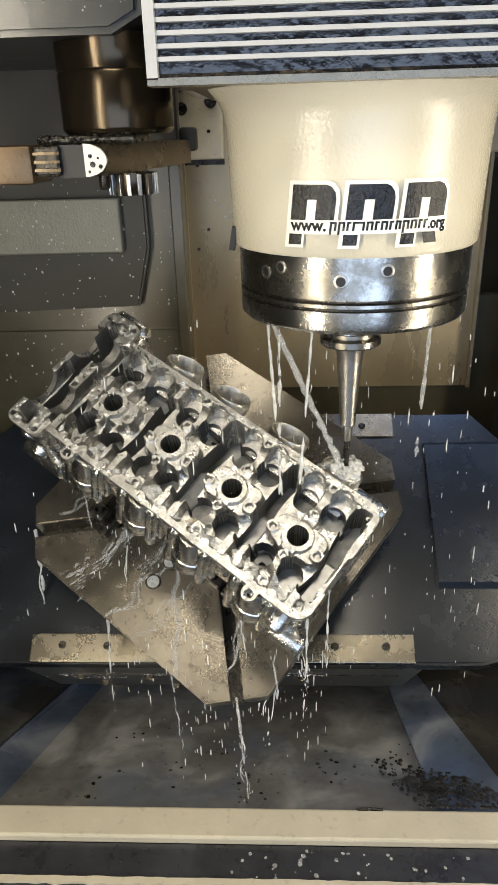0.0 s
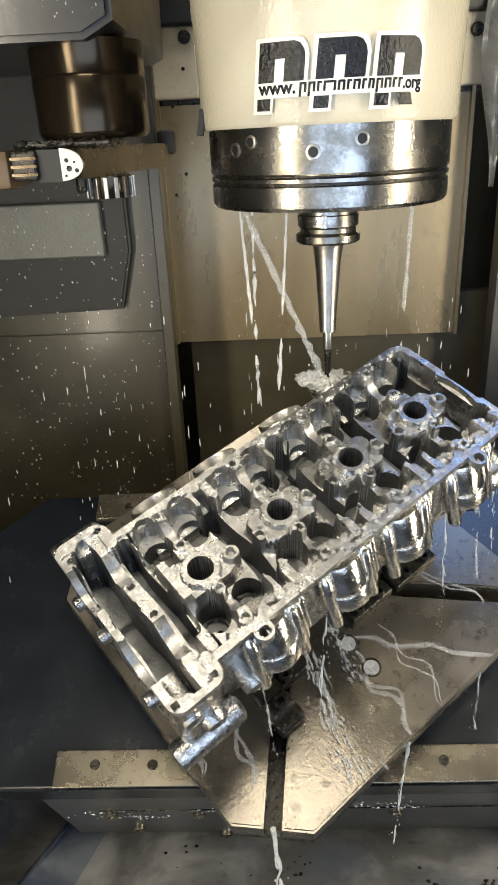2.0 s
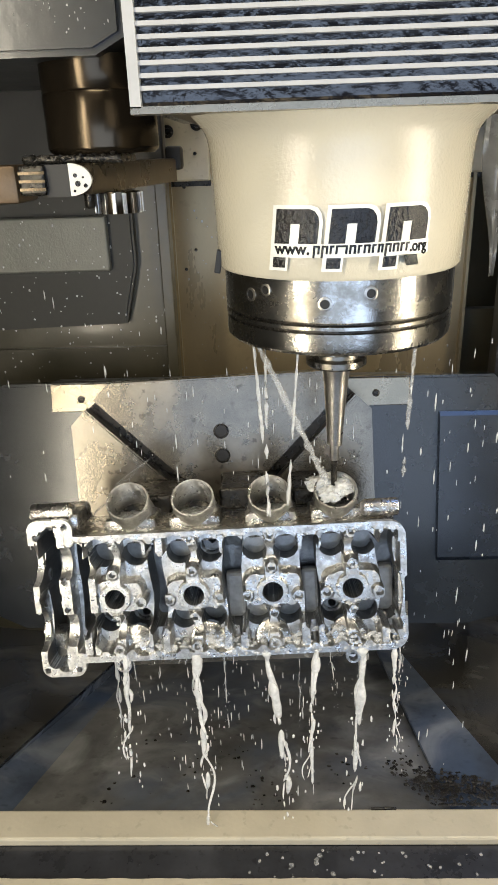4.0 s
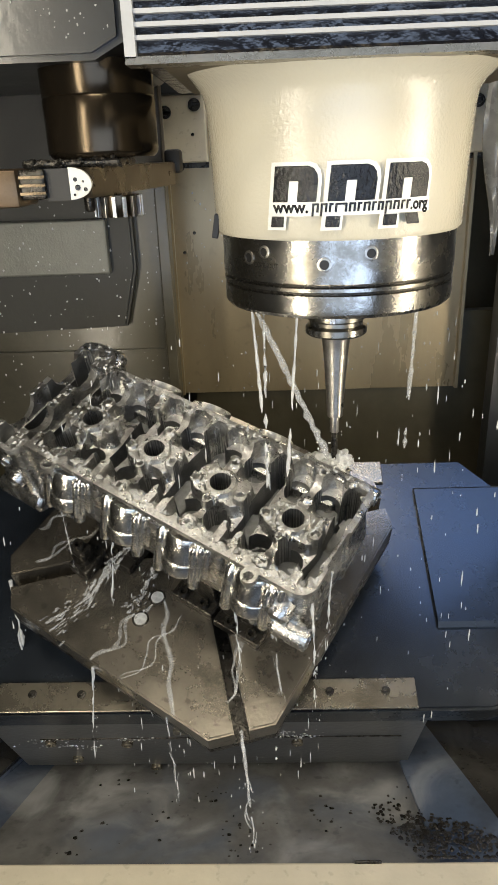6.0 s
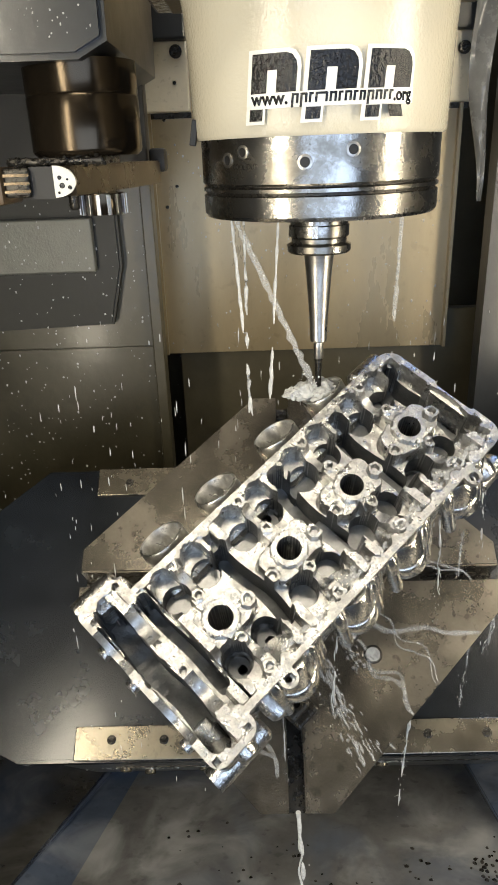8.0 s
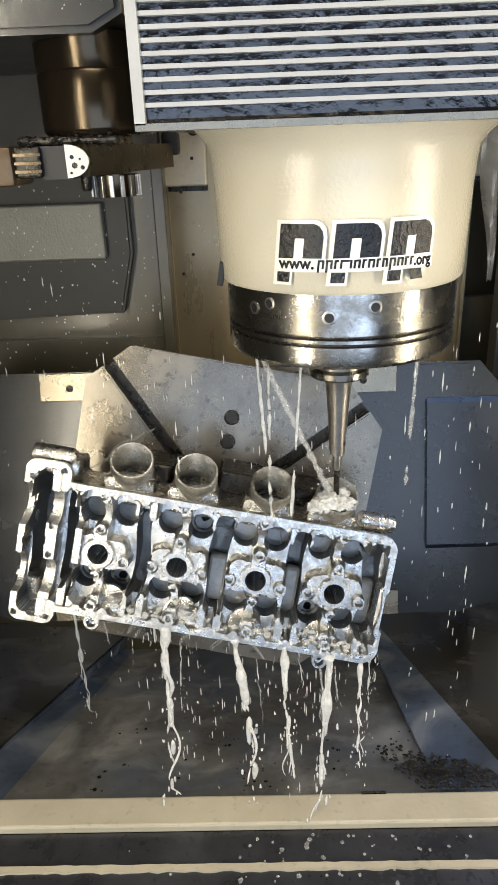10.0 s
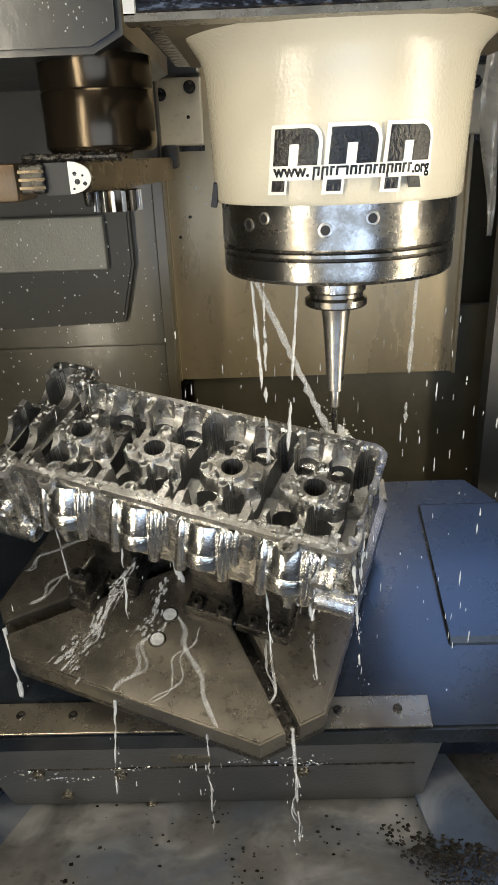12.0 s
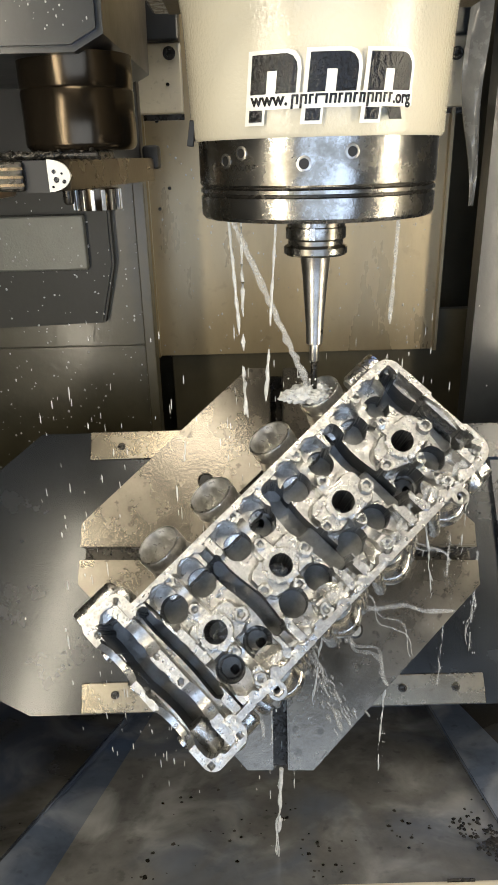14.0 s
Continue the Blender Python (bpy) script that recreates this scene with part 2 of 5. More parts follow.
def swirl_material(name, base, blue, milk, amount):
    """Wet sheet under a moving film: dark metal, bluish reflections as colour, milky foam patches."""
    m = material(name, base, 0.20, 0.15, 0.55, 9, 0.12, 45, rough_vary=0.14, spots=0.5, coat=0.30)
    n, l = m.node_tree.nodes, m.node_tree.links
    b = n["Principled BSDF"]
    tc = n.new("ShaderNodeTexCoord")
    col = b.inputs["Base Color"].links[0].from_socket
    for tone, scale, lo, hi, most, twist in ((blue, 5.0, 0.42, 0.68, 0.85, 0.8), (milk, 10.0, 0.46, 0.80, amount, 0.7)):
        nz = n.new("ShaderNodeTexNoise")
        nz.inputs["Scale"].default_value, nz.inputs["Detail"].default_value, nz.inputs["Distortion"].default_value = scale, 6, twist
        l.new(tc.outputs["Object"], nz.inputs["Vector"])
        mr = n.new("ShaderNodeMapRange")
        mr.interpolation_type = "SMOOTHSTEP"
        for k, v in zip((1, 2, 3, 4), (lo, hi, 0.0, most)):
            mr.inputs[k].default_value = v
        l.new(nz.outputs["Fac"], mr.inputs[0])
        mx = n.new("ShaderNodeMix")
        mx.data_type = "RGBA"
        l.new(mr.outputs[0], mx.inputs[0])
        l.new(col, mx.inputs[6])
        mx.inputs[7].default_value = (*tone, 1)
        col = mx.outputs[2]
    l.new(col, b.inputs["Base Color"])
    return m


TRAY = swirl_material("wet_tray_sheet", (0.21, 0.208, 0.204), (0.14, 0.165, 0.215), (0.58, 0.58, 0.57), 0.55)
# Blue base puts the reflection on the flanks into their colour.
TRAY_FLANK = swirl_material("reflection_blue_tray_flank", (0.115, 0.145, 0.205), (0.075, 0.11, 0.19), (0.50, 0.52, 0.55), 0.40)
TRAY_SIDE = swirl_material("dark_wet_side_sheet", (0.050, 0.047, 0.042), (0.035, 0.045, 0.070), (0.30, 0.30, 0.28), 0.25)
POOL = material("standing_coolant", (0.29, 0.295, 0.29), 0.14, 0.0, 0.45, 70, 0.06, 120, coat=0.3)
BEAD = coolant_material("clear_bead", 0.62, (0.86, 0.87, 0.86))
COOLANT = coolant_material("milky_coolant", 0.52)
COOLANT_THIN = coolant_material("thin_coolant", 0.80)
FOAM = coolant_material("coolant_foam", 0.30)
COOLANT_MIST = coolant_material("thin_spray", 0.93, (0.74, 0.75, 0.74))
COOLANT_ROPE = coolant_material("falling_coolant", 0.34, (0.84, 0.845, 0.83))


# ---------------------------------------------------------------- mesh helpers
def finish(bm, name, mat, smooth=None):
    me = bpy.data.meshes.new(name)
    bmesh.ops.recalc_face_normals(bm, faces=bm.faces)
    if smooth is not None:
        for f in bm.faces:
            f.smooth = True
        for e in bm.edges:
            if len(e.link_faces) == 2 and e.calc_face_angle(0) > radians(smooth):
                e.smooth = False
    bm.to_mesh(me)
    bm.free()
    me.materials.append(mat)
    return me


def part(name, bm, mat, parent, label="", at=None, smooth=None):
    ob = new(name, finish(bm, name, mat, smooth))
    ob.parent = parent
    if at is not None:
        ob.matrix_local = at
    if label:
        ob["label"] = label
    return ob


def thing(name, label, category, group="", kind="", at=None):
    ob = new(name)
    ob.empty_display_size = 0.05
    if at is not None:
        ob.matrix_world = at
    return tagged(ob, label, category, group, kind)


def box(bm, x0, x1, y0, y1, z0, z1, bevel=0.0, m=None, seg=2):
    r = bmesh.ops.create_cube(bm, size=1)
    vs = r["verts"]
    for v in vs:
        v.co = Vector(((x0 + x1) / 2 + v.co.x * (x1 - x0), (y0 + y1) / 2 + v.co.y * (y1 - y0), (z0 + z1) / 2 + v.co.z * (z1 - z0)))
    es = list({e for v in vs for e in v.link_edges})
    if bevel:
        rb = bmesh.ops.bevel(bm, geom=es, offset=bevel, segments=seg, affect="EDGES", profile=0.5)
        vs = list({v for f in rb["faces"] for v in f.verts} | {v for v in vs if v.is_valid})
    if m is not None:
        bmesh.ops.transform(bm, matrix=m, verts=[v for v in vs if v.is_valid])
    return bm


def bx(*a, **k):
    return box(bmesh.new(), *a, **k)


def lathe(bm, prof, seg=48, m=None, close=True):
    """A turned shape about z from (radius, height) pairs."""
    rings = []
    for r, z in prof:
        rings.append([bm.verts.new((r * math.cos(2 * math.pi * i / seg), r * math.sin(2 * math.pi * i / seg), z)) for i in range(seg)])
    for a, b in zip(rings, rings[1:]):
        for i in range(seg):
            bm.faces.new((a[i], a[(i + 1) % seg], b[(i + 1) % seg], b[i]))
    if close:
        bm.faces.new(rings[0])
        bm.faces.new(rings[-1])
    if m is not None:
        bmesh.ops.transform(bm, matrix=m, verts=[v for r in rings for v in r])
    return bm


def lt(prof, seg=48, m=None, close=True):
    return lathe(bmesh.new(), prof, seg, m, close)


def prism(bm, poly, z0, z1, bevel=0.0, m=None):
    lo = [bm.verts.new((x, y, z0)) for x, y in poly]
    hi = [bm.verts.new((x, y, z1)) for x, y in poly]
    k = len(poly)
    fs = [bm.faces.new(lo[::-1]), bm.faces.new(hi)] + [bm.faces.new((lo[i], lo[(i + 1) % k], hi[(i + 1) % k], hi[i])) for i in range(k)]
    vs = lo + hi
    if bevel:
        es = [e for e in fs[1].edges]
        rb = bmesh.ops.bevel(bm, geom=es, offset=bevel, segments=2, affect="EDGES")
        vs = list({v for f in rb["faces"] for v in f.verts} | {v for v in vs if v.is_valid})
    if m is not None:
        bmesh.ops.transform(bm, matrix=m, verts=[v for v in vs if v.is_valid])
    return bm


def pr(*a, **k):
    return prism(bmesh.new(), *a, **k)


def rod(bm, pts, radii, seg=8):
    """A round string along points, with a radius at each."""
    rings = []
    for i, (c, r) in enumerate(zip(pts, radii)):
        a, b = Vector(pts[max(0, i - 1)]), Vector(pts[min(len(pts) - 1, i + 1)])
        q = (b - a).to_track_quat("Z", "Y")
        rings.append([bm.verts.new(Vector(c) + q @ Vector((r * math.cos(2 * math.pi * k / seg), r * math.sin(2 * math.pi * k / seg), 0))) for k in range(seg)])
    for a, b in zip(rings, rings[1:]):
        for k in range(seg):
            bm.faces.new((a[k], a[(k + 1) % seg], b[(k + 1) % seg], b[k]))
    bm.faces.new(rings[0])
    bm.faces.new(rings[-1])
    return bm


def along(p, d):
    """A frame at p whose z points along d."""
    return Matrix.Translation(p) @ Vector(d).to_track_quat("Z", "Y").to_matrix().to_4x4()


def bolt(parent, p, d, r=0.006, h=0.005, mat=None, name="bolt"):
    bm = lt([(r, 0), (r, h * 0.8), (r * 0.85, h), (r * 0.55, h), (r * 0.5, h * 0.35)], 14)
    return part(name, bm, mat or STEEL_DARK, parent, at=along(p, d), smooth=35)


# ---------------------------------------------------------------- setting: the machine's enclosure
def structure(name, bm, mat, label, smooth=None):
    return tagged(new(name, finish(bm, name, mat, smooth)), label, "enclosure", kind="structure")


structure("wall_back", bx(-1.3, 1.3, 0.66, 0.70, -0.62, 1.7), BACK, "wet olive-grey sheet metal back wall of the machine")
# Unseen left wall, kept dark so the deck reflects less there.
structure("wall_left", bx(-1.34, -1.3, -1.9, 0.70, -0.62, 1.7), HOOD, "unseen dark side wall, added to dim reflections")
# Unseen right and door walls, added as surroundings for the metal to reflect.
structure("wall_right", bx(1.3, 1.34, -1.9, 0.70, -0.62, 1.7), GREY_PAINT, "unseen dark grey side wall, added for reflections")
structure("wall_front", bx(-1.3, 1.3, -1.94, -1.9, -0.62, 1.7), ROOM, "unseen grey door wall, added for reflections")
# Dark sheet paints in the shaded void right of the column.
structure("wall_column_void", bx(0.492, 1.29, 0.36, 0.40, -0.60, 1.68), GREY_PAINT, "dark sheet standing in for the shaded void beside the column")
structure("wall_lower_back", bx(-0.058, 1.28, 0.516, 0.540, -0.60, 0.20), BACK, "wet olive-grey lower back sheet")
# Unseen roof closing the box that the metal reflects.
structure("ceiling", bx(-1.34, 1.34, -1.94, 0.70, 1.7, 1.74), ROOM, "unseen grey roof sheet, added for reflections")
structure("floor", bx(-1.34, 1.34, -1.94, 0.70, -0.66, -0.62), GREY_PAINT, "dark wet machine bed under the tray")


# ---------------------------------------------------------------- fixed: changer-side panel and tool changer
def build_changer_panel():
    t = thing("changer_panel", "olive-grey sheet panel with a boxed shutter beside the tool changer", "machine panel")
    part("panel", bx(-1.28, -0.062, 0.30, 0.34, -0.62, 1.68, bevel=0.004), OLIVE_PAINT, t)
    hood = [(-0.115, 0.47), (-0.115, 0.335), (-0.138, 0.243), (-0.75, 0.225), (-0.75, 0.47)]
    turn = Matrix(((1, 0, 0, 0), (0, 0, -1, 0.30), (0, 1, 0, 0), (0, 0, 0, 1)))
    part("hood", pr(hood, 0.0, 0.022, bevel=0.004, m=turn), HOOD, t, "matt dark hood")
    part("shutter", bx(-0.75, -0.153, 0.262, 0.279, 0.330, 0.412, bevel=0.003), OLIVE_LIGHT, t, "worn lighter grey shutter plate")
    part("fold", bx(-0.80, -0.064, 0.292, 0.301, 0.196, 0.200), OLIVE_PAINT, t)
    # Black sheet on the panel paints in the shaded void behind the changer.
    part("void_shade", bx(-0.75, -0.058, 0.272, 0.298, 0.474, 0.640, bevel=0.003), BLACK, t, "black sheet standing in for the shaded void behind the tool changer")
    part("edge_strip", bx(-0.078, -0.060, 0.286, 0.301, -0.30, 1.60, bevel=0.002), OLIVE_PAINT, t)
    return t


def blob(bm, c, r, rng, flat=1.0, stretch=1.0):
    res = bmesh.ops.create_icosphere(bm, subdivisions=1, radius=r)
    for v in res["verts"]:
        k = 1 + rng.uniform(-0.25, 0.25)
        v.co = Vector((v.co.x * k, v.co.y * k * flat, v.co.z * k * stretch)) + Vector(c)


def build_tool_changer():
    t = thing("tool_changer", "brown steel tool changer column with a flat double gripper arm", "tool changer")
    front = [(-0.75, 0.585), (-0.070, 0.585), (-0.040, 0.600), (-0.034, 0.95), (-0.75, 0.95)]
    turn = Matrix(((1, 0, 0, 0), (0, 0, -1, 0.29), (0, 1, 0, 0), (0, 0, 0, 1)))
    part("housing", pr(front, 0.0, 0.37, bevel=0.006, m=turn), GREY_PAINT, t, "dark grey painted housing")
    part("column_upper", lt([(0.059, 0.5575), (0.0602, 0.559), (0.0602, 0.590)], 56, m=pose(-0.086, 0, 0)), BROWN_STEEL, t, "worn brown cylinder", smooth=40)
    part("column", lt([(0.055, 0.498), (0.0595, 0.502), (0.0602, 0.505), (0.0602, 0.5555), (0.059, 0.5575)], 56, m=pose(-0.086, 0, 0)), BROWN_STEEL, t, "worn brown cylinder", smooth=40)
    arm = pr([(-0.130, -0.030), (-0.090, -0.062), (-0.036, 0.235), (-0.045, 0.262), (-0.085, 0.262), (-0.14, 0.06)], 0.459, 0.4895, bevel=0.002)
    part("arm", arm, ARM_STEEL, t, "flat dark steel arm")
    part("arm_end", bx(-0.34, -0.166, -0.070, 0.0, 0.452, 0.490, bevel=0.004), BRONZE, t, "bronze-coloured arm end", smooth=40)
    part("slide_block", bx(-0.167, -0.139, -0.062, -0.01, 0.459, 0.489, bevel=0.003), STEEL_DARK, t)
    for z in (0.4655, 0.4735, 0.4815):
        part("slide_rail", bx(-0.168, -0.138, -0.0645, -0.061, z - 0.0014, z + 0.0014), BROWN_STEEL, t)
    # Black block stands in for the shade in the gap beside the label.
    part("gap_shade", bx(-0.140, -0.110, -0.055, -0.01, 0.457, 0.489), BLACK, t)
    part("top_swarf", bx(-0.165, -0.060, -0.05, 0.05, 0.4895, 0.498, bevel=0.003), STEEL_DARK, t)
    rng = random.Random(31)
    bm = bmesh.new()
    for i in range(60):
        blob(bm, (rng.uniform(-0.16, -0.05), rng.uniform(-0.06, -0.045), rng.uniform(0.489, 0.499)), rng.uniform(0.001, 0.003), rng, 1, 0.7)
    part("swarf", bm, STEEL_DARK, t, "stuck metal swarf")
    part("hook_tip", bx(-0.052, -0.028, 0.236, 0.268, 0.474, 0.506, bevel=0.005), BLACK, t, "black hooked arm tip", smooth=40)
    half = [(0.0, -0.016)] + [(0.0235 * math.cos(radians(a)), 0.016 * math.sin(radians(a))) for a in range(-75, 80, 15)] + [(0.0, 0.016)]
    turn = Matrix(((1, 0, 0, -0.1125), (0, 0, -1, -0.058), (0, 1, 0, 0.4740), (0, 0, 0, 1)))
    part("end_label", pr(half, 0.0, 0.006, m=turn), STICKER_WHITE, t, "white half-round label")
    for px, pz, r in ((-0.106, 0.478, 0.0022), (-0.104, 0.470, 0.003), (-0.098, 0.476, 0.0012), (-0.096, 0.468, 0.0022), (-0.108, 0.463, 0.0014)):
        part("label_mark", lt([(r, 0), (r, 0.0006)], 8, m=along((px, -0.064, pz), (0, -1, 0))), STICKER_BLACK, t)
    part("grip_collar", lt([(0.023, 0.436), (0.0245, 0.438), (0.0245, 0.459)], 32, m=pose(-0.075, -0.005, 0)), BROWN_STEEL, t, smooth=40)
    for i in range(14):
        part("collar_rib", bx(-0.0024, 0.0024, -0.0275, -0.0235, 0.436, 0.458, bevel=0.0006), STEEL_BRUSHED, t, at=pose(-0.075, -0.005, 0, 0, 0, 360 * i / 14))
    part("pin", lt([(0.004, 0.444), (0.006, 0.447), (0.006, 0.459)], 14, m=pose(-0.098, -0.045, 0)), STEEL_DARK, t, smooth=40)
    return t


# ---------------------------------------------------------------- spindle group (slides up and down)
SX, SY = 0.1615, -0.1245


def build_spindle():
    t = thing("spindle_head", "cream enamelled milling spindle with polished steel nose and sticker", "milling spindle")
    bm = bmesh.new()
    prof = [(0.398, 0.115), (0.401, 0.1172), (0.44, 0.1184), (0.48, 0.1200), (0.500, 0.1212), (0.512, 0.1232), (0.519, 0.1262), (0.525, 0.1305), (0.530, 0.1340), (0.5335, 0.1365)]
    rings, seg = [], 72
    for z, r in prof:
        k = max(0.0, min(1.0, (z - 0.514) / 0.018))
        ring = []
        for i in range(seg):
            a = 2 * math.pi * i / seg
            c, s = math.cos(a), math.sin(a)
            sq = 1.0 / max(abs(c), abs(s))
            rr = r * (1 + k * (min(sq, 1.06) - 1))
            ring.append(bm.verts.new((SX - 0.0008 + rr * c, SY + rr * s, z)))
        rings.append(ring)
    for a, b in zip(rings, rings[1:]):
        for i in range(seg):
            bm.faces.new((a[i], a[(i + 1) % seg], b[(i + 1) % seg], b[i]))
    bm.faces.new(rings[0])
    part("body", bm, CREAM, t, "glossy cream enamel body", smooth=50)
    part("body_rear", bx(SX - 0.085, SX + 0.085, SY + 0.03, 0.40, 0.47, 0.545, bevel=0.02), CREAM, t, smooth=40)
    axis = pose(SX, SY, 0)
    part("nose_ring", lt([(0.1105, 0.360), (0.1122, 0.3615), (0.1122, 0.398), (0.108, 0.400)], 96), STEEL, t, "polished steel nose ring", at=axis, smooth=30)
    part("nose_groove", lt([(0.1095, 0.349), (0.1095, 0.362)], 96), STEEL_DARK, t, at=axis, smooth=30)
    part("nose_collar", lt([(0.1085, 0.3535), (0.1120, 0.3545), (0.1120, 0.3575), (0.109, 0.3590)], 96), STEEL, t, at=axis, smooth=30)
    part("nose_cap", lt([(0.045, 0.334), (0.100, 0.330), (0.1085, 0.3312), (0.1112, 0.3345), (0.1118, 0.339), (0.1118, 0.3510), (0.108, 0.3525)], 96), STEEL, t, "polished chamfered nose cap", at=axis, smooth=25)
    for ang, z, r in ((-101.1, 0.3782, 0.0050), (-81.2, 0.3866, 0.0048), (-130.0, 0.3872, 0.0045), (-139.6, 0.3812, 0.0050)):
        a = radians(ang)
        d = Vector((math.cos(a), math.sin(a), 0))
        hole = lt([(r * 1.25, 0), (r * 1.25, 0.0012), (r, 0.0016), (r * 0.85, 0.0016), (r * 0.8, -0.002)], 16)
        part("screw_hole", hole, STEEL_BRUSHED, t, at=along(Vector((SX, SY, z)) + d * 0.1118, d), smooth=30)
        # Black disc across the hole paints its dark inside.
        part("hole_shade", lt([(r * 0.84, 0), (r * 0.84, 0.0009)], 16), BLACK, t, at=along(Vector((SX, SY, z)) + d * 0.1118, d))
    part("nose_chip", bx(-0.003, 0.003, -0.004, 0.004, -0.011, 0.011, bevel=0.001), BLACK, t, at=pose(SX - 0.1165, SY - 0.028, 0.405, 0, 10, 0))
    # engraved mark on the nose ring
    engraved_word(t)
    sticker(t)
    build_louvre(t)
    return t


def bent_text(name, body, size, radius, z, ang, mat, parent, depth=0.0006, shear=0.0, bold=0.0, width=0.0, label=""):
    """Lettering wrapped round the upright spindle."""
    cu = bpy.data.curves.new(name, "FONT")
    cu.body, cu.size, cu.align_x, cu.shear, cu.offset, cu.resolution_u = body, size, "CENTER", shear, bold, 3
    tmp = new(name, cu)
    dg = bpy.context.evaluated_depsgraph_get()
    me = bpy.data.meshes.new_from_object(tmp.evaluated_get(dg))
    bpy.data.objects.remove(tmp)
    bm = bmesh.new()
    bm.from_mesh(me)
    stretch = width / (max(v.co.x for v in bm.verts) - min(v.co.x for v in bm.verts)) if width else 1.0
    bmesh.ops.subdivide_edges(bm, edges=[e for e in bm.edges if e.calc_length() > 0.006], cuts=3)
    bmesh.ops.triangulate(bm, faces=bm.faces)
    ex = bmesh.ops.extrude_face_region(bm, geom=list(bm.faces))
    up = [g for g in ex["geom"] if isinstance(g, bmesh.types.BMVert)]
    for v in up:
        v.co.z += depth
    for v in bm.verts:
        a = radians(ang) + v.co.x * stretch / radius
        r = radius + v.co.z
        v.co = Vector((SX + r * math.cos(a), SY + r * math.sin(a), z + v.co.y))
    return part(name, bm, mat, parent, label)


def bent_plate(bm, poly, radius, z, ang, lift, depth, cell=0.004):
    """A flat outline (x, y) with its thickness, wrapped round the spindle."""
    verts = [bm.verts.new((x, y, 0)) for x, y in poly]
    f = bm.faces.new(verts)
    geom = [f, *f.edges, *f.verts]
    xs = [p[0] for p in poly]
    x = min(xs) + cell
    while x < max(xs):
        r = bmesh.ops.bisect_plane(bm, geom=geom, plane_co=(x, 0, 0), plane_no=(1, 0, 0))
        geom = r["geom"]
        x += cell
    faces = [g for g in geom if isinstance(g, bmesh.types.BMFace) and g.is_valid]
    ex = bmesh.ops.extrude_face_region(bm, geom=faces)
    up = [g for g in ex["geom"] if isinstance(g, bmesh.types.BMVert)]
    for v in up:
        v.co.z = depth
    vs = {v for fc in faces if fc.is_valid for v in fc.verts} | set(up)
    for v in vs:
        a = radians(ang) + v.co.x / radius
        r = radius + lift + v.co.z
        v.co = Vector((SX + r * math.cos(a), SY + r * math.sin(a), z + v.co.y))


def engraved_word(t):
    bent_text("engraving", "COOL OUT", 0.0062, 0.1123, 0.3738, -129.4, STEEL_DARK, t, 0.0003, width=0.0268, label="engraved words on the ring")


